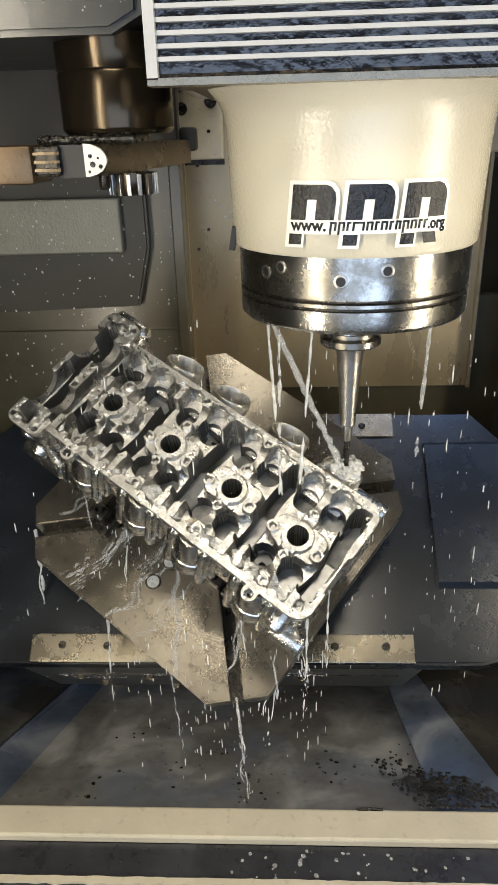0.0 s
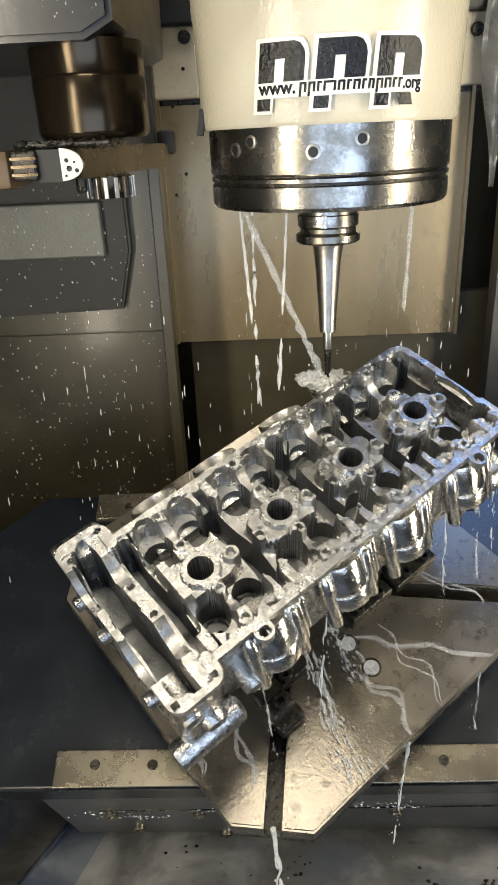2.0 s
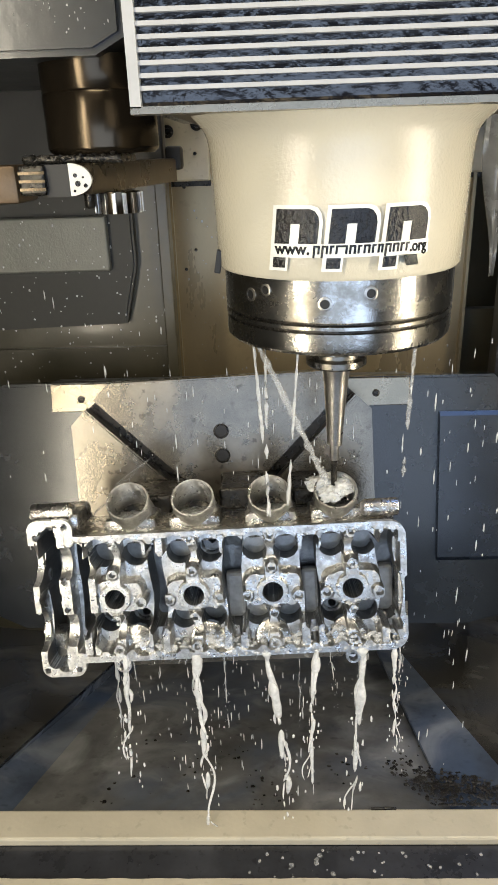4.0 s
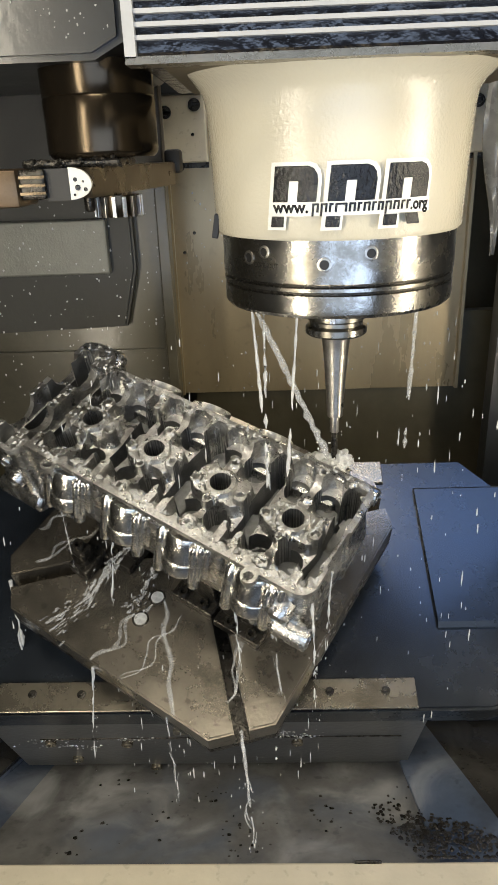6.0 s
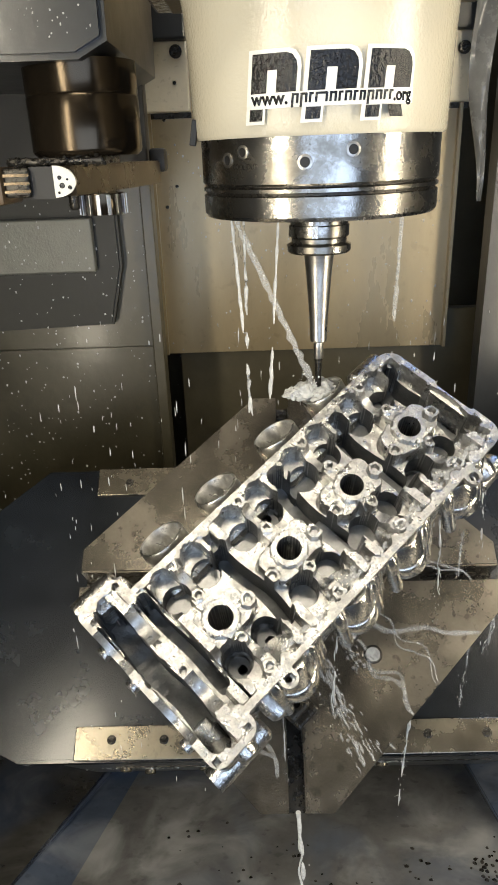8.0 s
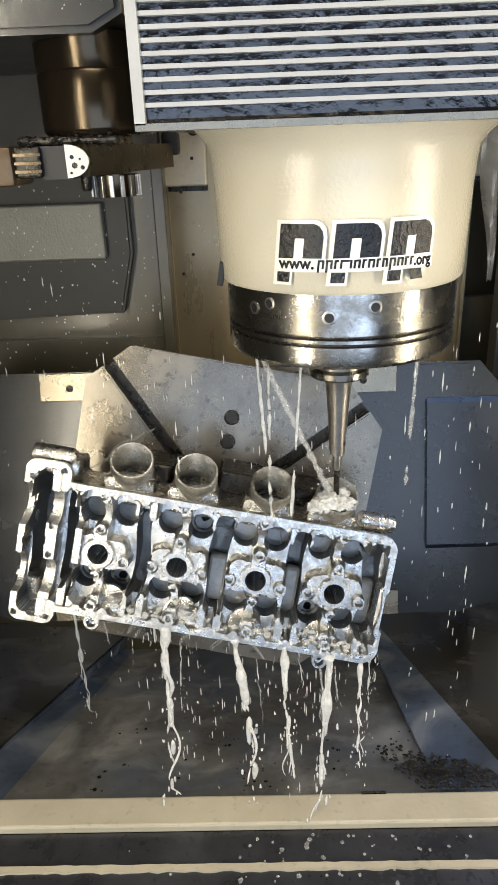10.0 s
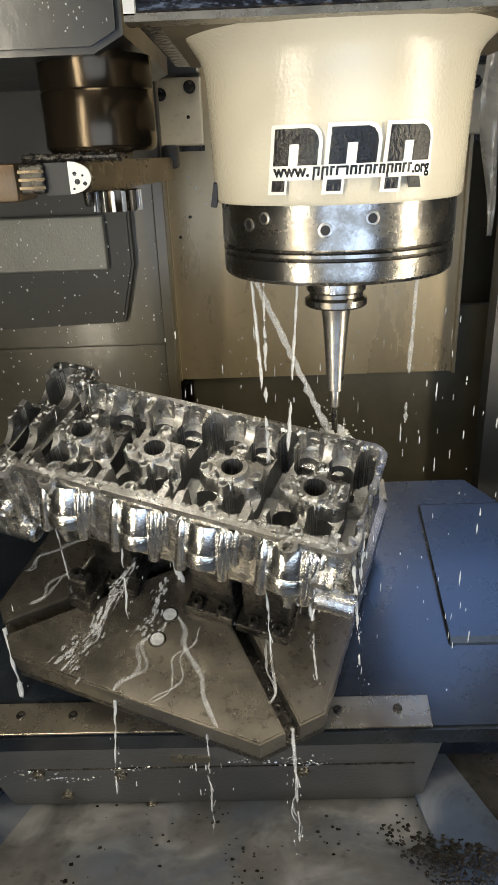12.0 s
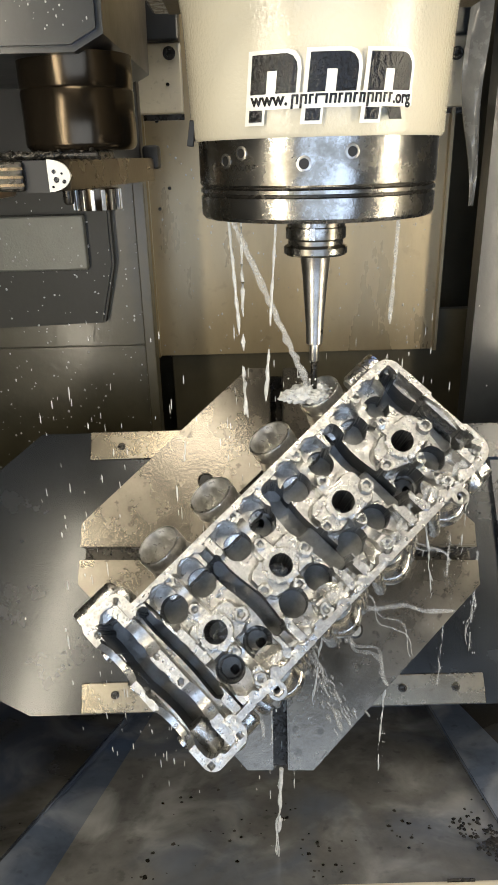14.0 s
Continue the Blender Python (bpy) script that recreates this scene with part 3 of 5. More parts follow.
def sticker(t):
    """White-backed emblem of three slanted block shapes, with a lettered band across it."""
    R, Z, ANG = 0.1206, 0.4095, -91.0
    w, h = 0.0375, 0.0470

    def slanted(pts, x0):
        return [(x0 + x + y * 0.10, y) for x, y in pts]

    for i in range(3):
        x0 = -0.0668 + i * 0.0466
        bm = bmesh.new()
        bent_plate(bm, slanted([(-0.0035, -0.0025), (0.0135, -0.0025), (0.0135, 0.009), (w + 0.003, 0.009), (w + 0.003, h - 0.010), (w + 0.0014, h - 0.0035), (w - 0.0025, h + 0.0012), (w - 0.008, h + 0.003), (-0.0035, h + 0.003)], x0), R, Z, ANG, 0.0003, 0.0004)
        part("emblem_backing", bm, STICKER_WHITE, t)
        bm = bmesh.new()
        bent_plate(bm, slanted([(0, 0), (0.0115, 0), (0.0115, 0.0085), (0, 0.0085)], x0), R, Z, ANG, 0.0007, 0.0004)
        part("emblem_foot", bm, STICKER_BLACK, t, "black vinyl block of the emblem")
        bm = bmesh.new()
        arch = [(0, 0.0195), (0.0135, 0.0195), (0.0135, 0.0355), (0.0215, 0.0355), (0.0215, 0.0195), (w, 0.0195), (w, 0.024), (w, h - 0.011), (w - 0.0012, h - 0.006), (w - 0.0045, h - 0.0018), (w - 0.009, h), (0, h)]
        bent_plate(bm, slanted(arch, x0), R, Z, ANG, 0.0007, 0.0004)
        part("emblem_arch", bm, STICKER_BLACK, t, "black vinyl block of the emblem")
        if i == 2:
            bm = bmesh.new()
            bent_plate(bm, slanted([(0.0215, 0.0), (0.0335, 0.0), (0.0305, 0.0085), (0.0185, 0.0085)], x0), R, Z, ANG, 0.0007, 0.0004)
            part("emblem_leg", bm, STICKER_BLACK, t, "black vinyl block of the emblem")
    bm = bmesh.new()
    bent_plate(bm, [(-0.067, 0.0085), (0.069, 0.0095), (0.069, 0.0205), (-0.067, 0.0195)], R, Z, ANG, 0.0009, 0.0003)
    part("lettering_band", bm, STICKER_WHITE, t)
    for word, x, wd in (("www.", -0.0499, 0.0313), (".org", 0.0571, 0.0168)):
        bent_text("lettering", word, 0.0130, R + 0.0013, Z + 0.0115, ANG + 0.6 + math.degrees(x / R), STICKER_BLACK, t, 0.0003, bold=0.0004, width=wd, label="black lettering " + word)
    # the trade name between them as plain arched marks
    x = -0.0322
    for wide, tail in ((1, 1), (1, 1), (0.7, 0), (1.6, 0), (1, 0), (0.7, 0), (1, 0), (0.7, 0), (0.9, 0), (1, 1), (1, 0), (0.7, 0), (0.7, 0)):
        a, b, s = x, x + wide * 0.0068 - 0.0013, 0.0018
        low = 0.0088 if tail else 0.0118
        bm = bmesh.new()
        if wide < 0.8:
            mark = [(a, 0.0118), (a + s, 0.0118), (a + s, 0.0172), (b, 0.0172), (b, 0.0188), (a, 0.0188)]
        else:
            mark = [(a, low), (a + s, low), (a + s, 0.0172), (b - s, 0.0172), (b - s, 0.0118), (b, 0.0118), (b, 0.0182), (b - 0.0006, 0.0188), (a, 0.0188)]
        bent_plate(bm, [(u + (v - 0.0118) * 0.10 + 0.0013, v + u * 0.006) for u, v in mark], R, Z, ANG, 0.0013, 0.0003)
        part("mark", bm, STICKER_BLACK, t)
        x += wide * 0.0068


def build_louvre(t):
    """Boxed cover over the spindle with white slats on a smoked panel."""
    x0, x1, y, z0, z1 = -0.005, 0.345, -0.269, 0.532, 0.617
    part("cover_box", bx(x0, x1, y + 0.004, 0.05, z0, z1 + 0.20, bevel=0.004), GLOSS_BLACK, t, "dark smoked cover box")
    part("cover_side_rail", bx(x0 - 0.001, x0 + 0.007, y - 0.004, y + 0.004, z0, z1 + 0.004), WHITE, t)
    part("cover_bottom_rail", bx(x0 - 0.001, x1, y - 0.004, y + 0.02, z0 - 0.004, z0 + 0.001), STRIP, t)
    part("cover_top_rail", bx(x0 - 0.001, x1, y - 0.006, y + 0.004, z1 - 0.003, z1 + 0.02), WHITE, t)
    for i in range(9):
        z = z0 + 0.0130 + i * 0.0081
        part("slat", bx(x0 + 0.007, x1, y - 0.002, y + 0.004, z - 0.0015, z + 0.0015), WHITE, t)
    part("cover_plate", bx(0.088, x1, y - 0.005, y - 0.0015, z0 + 0.0850, z0 + 0.12, bevel=0.001), WHITE, t, "white plate screwed over the slats")
    bolt(t, (0.092, y - 0.005, z0 + 0.089), (0, -1, 0), 0.0025, 0.001, name="plate_screw")
    part("cover_underside", bx(x0 + 0.02, x1, y + 0.02, 0.04, 0.530, 0.5335), RUST, t, "grimy underside plate")


def build_tool():
    t = thing("tool_holder", "slim tapered steel tool holder with a long end mill", "tool holder")
    axis = pose(SX, SY, 0)
    part("flange", lt([(0.020, 0.2925), (0.0295, 0.2925), (0.0317, 0.2945), (0.0317, 0.3005), (0.0275, 0.3030), (0.0275, 0.3070), (0.0300, 0.3090), (0.0300, 0.3190), (0.0285, 0.3200), (0.0285, 0.336)], 48), STEEL, t, "grooved steel flange", at=axis, smooth=25)
    part("drive_notch", bx(-0.0025, 0.0025, -0.0325, -0.027, 0.309, 0.320), ALU_BRIGHT, t, at=pose(SX, SY, 0, 0, 0, -12))
    part("taper", lt([(0.0078, 0.2005), (0.0085, 0.2015), (0.0095, 0.225), (0.0130, 0.272), (0.0148, 0.288), (0.0165, 0.2930)], 40), STEEL_BRUSHED, t, "slim tapered shank", at=axis, smooth=25)
    part("chuck_step", lt([(0.0048, 0.182), (0.0050, 0.1825), (0.0050, 0.2008)], 28), STEEL_BRUSHED, t, at=axis, smooth=25)
    part("end_mill", lt([(0.0028, 0.140), (0.0034, 0.1425), (0.0034, 0.183)], 20), STEEL_DARK, t, "dark ground end mill", at=axis, smooth=25)
    return t


def build_way_cover():
    t = thing("way_cover", "tan steel column cover plate with bolted brackets behind the spindle", "way cover")
    part("plate", bx(-0.080, 0.461, 0.492, 0.500, 0.024, 1.2, bevel=0.001), TAN_STEEL, t, "long tan steel plate")
    part("plate_fold", bx(-0.083, -0.077, 0.480, 0.500, 0.024, 1.2), TAN_STEEL, t)
    part("plate_fold", bx(0.458, 0.464, 0.480, 0.500, 0.024, 1.2), TAN_STEEL, t)
    for sx, a, b in ((-1, -0.094, -0.006), (1, 0.395, 0.482)):
        br = part("bracket", bx(a, b, 0.470, 0.492, 0.455, 0.562, bevel=0.003), BRACKET, t, "thick cream bracket plate")
        part("bracket_head", bx(a + 0.004, b, 0.455, 0.491, 0.562, 0.70, bevel=0.004), GREY_PAINT, t)
        part("lower_lip", bx(a + 0.012, b, 0.486, 0.4915, 0.446, 0.455), STEEL_DARK, t)
    for p in ((-0.0752, 0.536), (-0.0247, 0.546), (0.4547, 0.536), (0.415, 0.546)):
        bolt(t, (p[0], 0.4705, p[1]), (0, -1, 0), 0.0105, 0.006)
    rng = random.Random(8)
    bm = bmesh.new()
    for i in range(230):
        blob(bm, (rng.uniform(-0.07, 0.45), 0.4915, rng.uniform(0.03, 0.44)), rng.choice((0.0007, 0.001, 0.0014, 0.002)), rng, 0.4, rng.uniform(0.8, 1.6))
    part("droplet_layer", bm, BEAD, t, "clinging coolant droplets", smooth=70)["kind"] = "stuff"
    for p in ((-0.055, 0.445), (-0.03, 0.50), (-0.060, 0.30), (-0.04, 0.335)):
        bolt(t, (p[0], 0.4915 if p[1] < 0.45 else 0.4695, p[1]), (0, -1, 0), 0.003, 0.0015)
    return t


def build_strip_curtain():
    t = thing("plastic_strip", "limp grey translucent plastic strip hanging beside the column", "plastic strip")
    bm = bmesh.new()
    n = 26
    rows = []
    for i in range(n + 1):
        s = i / n
        z = 0.66 - 0.355 * s
        wdt = 0.016 * (1 - 0.75 * s ** 2) + 0.001
        cx = 0.430 + 0.016 * s + 0.004 * math.sin(9 * s)
        rows.append([bm.verts.new((cx + wdt * u, 0.30 + 0.008 * math.sin(7 * s + 2.2 * u), z)) for u in (-1, -0.5, 0, 0.5, 1)])
    for a, b in zip(rows, rows[1:]):
        for k in range(4):
            bm.faces.new((a[k], a[k + 1], b[k + 1], b[k]))
    ex = bmesh.ops.extrude_face_region(bm, geom=list(bm.faces))
    for g in ex["geom"]:
        if isinstance(g, bmesh.types.BMVert):
            g.co.y += 0.002
    part("strip", bm, PLASTIC, t, smooth=50)
    part("hanger", bx(0.40, 0.47, 0.29, 0.47, 0.62, 0.68, bevel=0.004), GREY_PAINT, t)
    return t


# ---------------------------------------------------------------- base tray (slides across and ahead)
def build_tray():
    t = thing("coolant_tray", "wet dark sheet metal tray with cream painted front ledge", "coolant tray")

    def sheet(pts, faces, thick=0.006):
        bm = bmesh.new()
        vs = [bm.verts.new(p) for p in pts]
        for f in faces:
            bm.faces.new([vs[k] for k in f])
        ex = bmesh.ops.extrude_face_region(bm, geom=list(bm.faces))
        for g in ex["geom"]:
            if isinstance(g, bmesh.types.BMVert):
                g.co.z -= thick
        return bm

    # sloping pan between two folded flanks, flat dark sheets beyond them
    zf, zb = -0.295, -0.513
    part("pan", sheet([(-0.292, -0.222, zf), (0.286, -0.222, zf), (0.262, 0.46, zb), (-0.170, 0.46, zb)], [(0, 1, 2, 3)]), TRAY, t, "wet grey sheet pan under a film of coolant")
    part("flank", sheet([(-0.292, -0.222, zf), (-0.170, 0.46, zb), (-0.150, 0.46, zb + 0.06), (-0.372, -0.222, zf + 0.006)], [(0, 1, 2, 3)]), TRAY_FLANK, t, "folded flank tinted blue-grey for its reflection")
    part("flank", sheet([(0.286, -0.222, zf), (0.262, 0.46, zb), (0.245, 0.46, zb + 0.06), (0.392, -0.222, zf + 0.006)], [(3, 2, 1, 0)]), TRAY_FLANK, t, "folded flank tinted blue-grey for its reflection")
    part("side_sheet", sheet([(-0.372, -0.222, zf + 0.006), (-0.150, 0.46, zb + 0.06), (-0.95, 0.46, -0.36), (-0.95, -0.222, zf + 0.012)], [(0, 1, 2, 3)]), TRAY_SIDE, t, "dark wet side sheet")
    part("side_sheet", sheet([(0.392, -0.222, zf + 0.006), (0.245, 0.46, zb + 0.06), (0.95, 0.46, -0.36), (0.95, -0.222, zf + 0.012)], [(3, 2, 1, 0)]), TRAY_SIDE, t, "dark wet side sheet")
    part("ledge", bx(-0.95, 0.95, -0.261, -0.219, -0.300, -0.2866, bevel=0.003), LEDGE, t, "cream painted ledge")
    part("apron", bx(-0.95, 0.95, -0.56, -0.262, -0.312, -0.298), APRON, t, "dark grimy apron sheet")
    rag = random.Random(63)
    front = [(-0.95 + 0.011 * i, -0.3130 - rag.choice((0, 0.0006, 0.0012, 0.0022))) for i in range(173)]
    rear = [(-0.95 + 0.011 * i, -0.3062 + rag.choice((0, 0.0004, 0.0010))) for i in range(173)]
    part("apron_seam", pr(front + rear[::-1], -0.299, -0.2945), LEDGE, t, "thin ragged cream edge line")
    bm = bmesh.new()
    for i in range(150):
        blob(bm, (rag.gauss(0.12, 0.10), rag.uniform(-0.40, -0.268), -0.2975), rag.choice((0.0008, 0.0014, 0.0022, 0.0034)), rag, 1, 0.35)
    part("foam_speck", bm, COOLANT_THIN, t, "coolant bubbles on the apron", smooth=70)["kind"] = "stuff"
    rng = random.Random(52)
    bm = bmesh.new()
    for i in range(620):
        s = min(1.0, max(0.0, rng.gauss(0.22, 0.16)))
        y = -0.215 + 0.20 * s
        blob(bm, (rng.uniform(0.265, 0.375) - 0.10 * s + rng.gauss(0, 0.006), y, -0.293 - 0.32 * (y + 0.222) + 0.010 * (1 - s)), rng.uniform(0.0010, 0.0034), rng, 1, 0.3)
    for i in range(70):
        cx, cy = rng.choice(((-0.06, -0.12), (0.02, -0.16), (0.05, -0.17), (0.16, -0.12), (-0.12, -0.05), (0.0, -0.09), (-0.16, -0.17)))
        x, y = rng.gauss(cx, 0.020), min(0.2, max(-0.215, rng.gauss(cy, 0.018)))
        blob(bm, (x, y, -0.295 - 0.32 * (y + 0.222)), rng.uniform(0.001, 0.0036), rng, 1, 0.3)
    part("swarf", bm, STEEL_DARK, t, "dark wet swarf lying in the tray")["kind"] = "stuff"
    for x, s in ((0.195, 1.0), (0.205, 0.7), (0.188, 0.6)):
        part("ledge_burr", bx(x - 0.012 * s, x + 0.012 * s, -0.2215, -0.2185, -0.2885, -0.2845, bevel=0.001), STEEL_DARK, t, at=pose(0, 0, 0.001 * s, 0, 0, 0))
    return t


# ---------------------------------------------------------------- cradle (tilts)
def build_cradle():
    t = thing("trunnion_cradle", "dark cast trunnion cradle with bolted steel strips", "trunnion cradle")
    deck = [(-0.45, -0.12), (-0.33, -0.178), (0.36, -0.178), (0.47, -0.15), (0.47, 0.115), (0.390, 0.208), (-0.335, 0.208), (-0.45, 0.105)]
    part("deck", pr(deck, -0.110, -0.0685, bevel=0.004), DECK, t, "dark wet casting deck")
    belly = [(-0.178, -0.110), (-0.178, -0.300), (-0.16, -0.316), (0.06, -0.316), (0.14, -0.28), (0.205, -0.200), (0.205, -0.110)]
    turn = Matrix(((0, 0, 1, -0.285), (1, 0, 0, 0), (0, 1, 0, 0), (0, 0, 0, 1)))
    part("belly", pr(belly, 0.0, 0.57, m=turn), CAST, t, "dark cast belly")
    part("front_rib", bx(-0.232, 0.26, -0.1795, -0.1775, -0.171, -0.169), STEEL_DARK, t)
    rng = random.Random(6)
    bm = bmesh.new()
    for i in range(150):
        cx, cz = rng.choice(((-0.225, -0.178), (-0.20, -0.200), (0.11, -0.145), (0.06, -0.150), (-0.10, -0.170), (0.12, -0.165)))
        blob(bm, (rng.gauss(cx, 0.022), -0.1795, rng.gauss(cz, 0.005)), rng.uniform(0.0006, 0.0024), rng, 0.5, 0.7)
    part("swarf", bm, ALU, t, "bright wet aluminium swarf")["kind"] = "stuff"
    for sx in (-1, 1):
        h = -0.060 if sx > 0 else -0.076
        arm = [(-0.120, -0.30), (0.10, -0.30), (0.155, -0.12), (0.155, h - 0.006), (0.149, h), (-0.066, h), (-0.072, h - 0.006), (-0.100, -0.10)]
        turn = Matrix(((0, 0, 1, 0.310 if sx > 0 else -0.642), (1, 0, 0, 0), (0, 1, 0, 0), (0, 0, 0, 1)))
        part("arm", pr(arm, 0.0, 0.332, bevel=0.004, m=turn), BLUE if sx > 0 else HOOD, t, "dark swing arm tinted blue for its reflection" if sx > 0 else "dark grey swing arm")
        part("hub", lt([(0.075, 0), (0.075, 0.10)], 40, m=along((sx * 0.618, 0, -0.12), (sx, 0, 0))), STEEL_DARK, t, smooth=40)
    part("front_strip", bx(-0.262, 0.268, -0.1765, -0.1385, -0.0685, -0.0645, bevel=0.001), STRIP, t, "bolted steel strip")
    part("rear_strip", bx(-0.262, 0.266, 0.166, 0.207, -0.0685, -0.0645, bevel=0.001), STRIP, t, "bolted steel strip")
    for x, y in ((-0.2175, -0.154), (-0.1545, -0.155), (0.16, -0.155), (0.23, -0.155), (-0.2168, 0.1845), (0.217, 0.1845)):
        bolt(t, (x, y, -0.0648), (0, 0, 1), 0.0055, 0.002)
    for x, z in ((-0.220, -0.181), (-0.115, -0.188), (-0.091, -0.306), (0.12, -0.19), (-0.20, -0.26)):
        bolt(t, (x, -0.178, z), (0, -1, 0), 0.008, 0.006, STRIP)
    part("name_plate", bx(-0.045, 0.005, -0.181, -0.178, -0.150, -0.133), STRIP, t)
    part("neck", lt([(0.165, -0.069), (0.165, -0.022)], 64, m=pose(0, TABLE_Y, 0)), STEEL_DARK, t, smooth=40)
    return t


# ---------------------------------------------------------------- rotary table and its fixture
def build_table():
    t = thing("rotary_table", "square wet steel rotary table with cut corners and crossed grooves", "rotary table")
    H, C, g = 0.204, 0.150, 0.0085
    top, low = 0.024, -0.022
    for k in range(4):
        q = pose(0, 0, 0, 0, 0, 90 * k)
        s = g * math.sqrt(2)
        c0 = (H + C) / 2
        poly = [(0.0, -s), (c0 - g / math.sqrt(2), -c0 - g / math.sqrt(2)), (C, -H), (-C, -H), (-c0 + g / math.sqrt(2), -c0 - g / math.sqrt(2))]
        part("table_quarter", pr(poly, low + 0.012, top, bevel=0.0022, m=q), TABLE_STEEL, t)
    oct_ = [(C, -H), (H, -C), (H, C), (C, H), (-C, H), (-H, C), (-H, -C), (-C, -H)]
    part("table_base", pr(oct_, low, low + 0.0125), STEEL_DARK, t)
    for x, y in ((-0.0006, -0.0969), (-0.0006, -0.1307), (0, 0.098), (0, 0.1315)):
        hole = lt([(0.0105, 0), (0.0105, 0.0004), (0.009, 0.0008), (0.008, -0.001)], 24)
        part("hole_rim", hole, STEEL_DARK, t, at=pose(x, y, top), smooth=40)
        part("hole_plug", lt([(0.0079, -0.001), (0.0079, 0.0006)], 24), COOLANT if y < 0 else BLACK, t, at=pose(x, y, top))
    return t


def build_fixture():
    t = thing("clamping_fixture", "oily dark steel fixture blocks bolted to the table", "clamping fixture")
    for x0, x1, y0, y1, z0, z1 in ((-0.105, -0.052, -0.075, -0.03, 0.024, 0.122), (0.020, 0.072, -0.072, -0.02, 0.024, 0.122), (0.084, 0.140, -0.075, -0.02, 0.024, 0.118),
                                   (-0.12, -0.06, 0.02, 0.07, 0.024, 0.122), (0.0, 0.05, 0.03, 0.075, 0.024, 0.122), (0.09, 0.15, 0.02, 0.07, 0.024, 0.122)):
        b = part("block", bx(x0, x1, y0, y1, z0, z1, bevel=0.003), STEEL_DARK, t)
        part("foot", bx(x0 - 0.004, x1 + 0.004, y0 - 0.016, y1, z0, z0 + 0.014, bevel=0.002), STEEL_DARK, t)
    part("clamp_bar", bx(-0.118, -0.088, -0.126, -0.06, 0.024, 0.044, bevel=0.003), STEEL_DARK, t)
    part("clamp_jaw", bx(-0.120, -0.094, -0.118, -0.098, 0.040, 0.070, bevel=0.004), STEEL_DARK, t)
    for p in ((-0.106, -0.108, 0.07), (-0.078, -0.083, 0.038), (0.03, -0.08, 0.038), (0.06, -0.08, 0.038), (0.10, -0.083, 0.038), (0.13, -0.083, 0.038)):
        bolt(t, p, (0, 0, 1), 0.007, 0.008)
    part("rest_plate", bx(-0.15, 0.17, -0.03, 0.03, 0.090, 0.121, bevel=0.003), STEEL_DARK, t)
    return t


# ---------------------------------------------------------------- cylinder head (in the table's space)
PLUGS = (-0.1160, -0.0278, 0.0602, 0.1483)
BORES = (-0.130, -0.0935, -0.0435, -0.0085, 0.0415, 0.077, 0.1275, 0.1635)
ROWS = (0.0235, -0.0545)
PLUG_Y = -0.0208
PORTS = (-0.099, -0.0250, 0.0620, 0.1365)


def rect(x, y, x0, x1, y0, y1, r=0.0):
    qx = np.abs(x - (x0 + x1) / 2) - (x1 - x0) / 2 + r
    qy = np.abs(y - (y0 + y1) / 2) - (y1 - y0) / 2 + r
    return np.hypot(np.maximum(qx, 0), np.maximum(qy, 0)) + np.minimum(np.maximum(qx, qy), 0) - r


def outline(x, y):
    s = rect(x, y, -0.203, 0.207, -0.0935, 0.0545, 0.018)
    s = np.minimum(s, rect(x, y, -0.205, -0.155, -0.109, 0.0745, 0.012))
    for ex, ey in ((-0.1121, -0.0985), (0.1456, -0.0990)):
        s = np.minimum(s, np.hypot(x - ex, y - ey) - 0.0085)
    s = np.maximum(s, -rect(x, y, 0.204, 0.23, -0.055, -0.008, 0.004))
    return s


def smooth_noise(shape, cells, seed):
    rng = np.random.RandomState(seed)
    g = rng.rand(cells[0] + 2, cells[1] + 2)
    u = np.linspace(0, cells[0], shape[0])[:, None]
    v = np.linspace(0, cells[1], shape[1])[None, :]
    i, j = np.minimum(u.astype(int), cells[0]), np.minimum(v.astype(int), cells[1])
    fu, fv = u - i, v - j
    fu, fv = fu * fu * (3 - 2 * fu), fv * fv * (3 - 2 * fv)
    return (g[i, j] * (1 - fu) + g[i + 1, j] * fu) * (1 - fv) + (g[i, j + 1] * (1 - fu) + g[i + 1, j + 1] * fu) * fv - 0.5


def slot(x, y, sx, y0, y1, w, wave=0.0, ph=0.0):
    return rect(x + wave * np.sin(y * 70 + ph), y, sx - w / 2, sx + w / 2, y0, y1, w * 0.45)


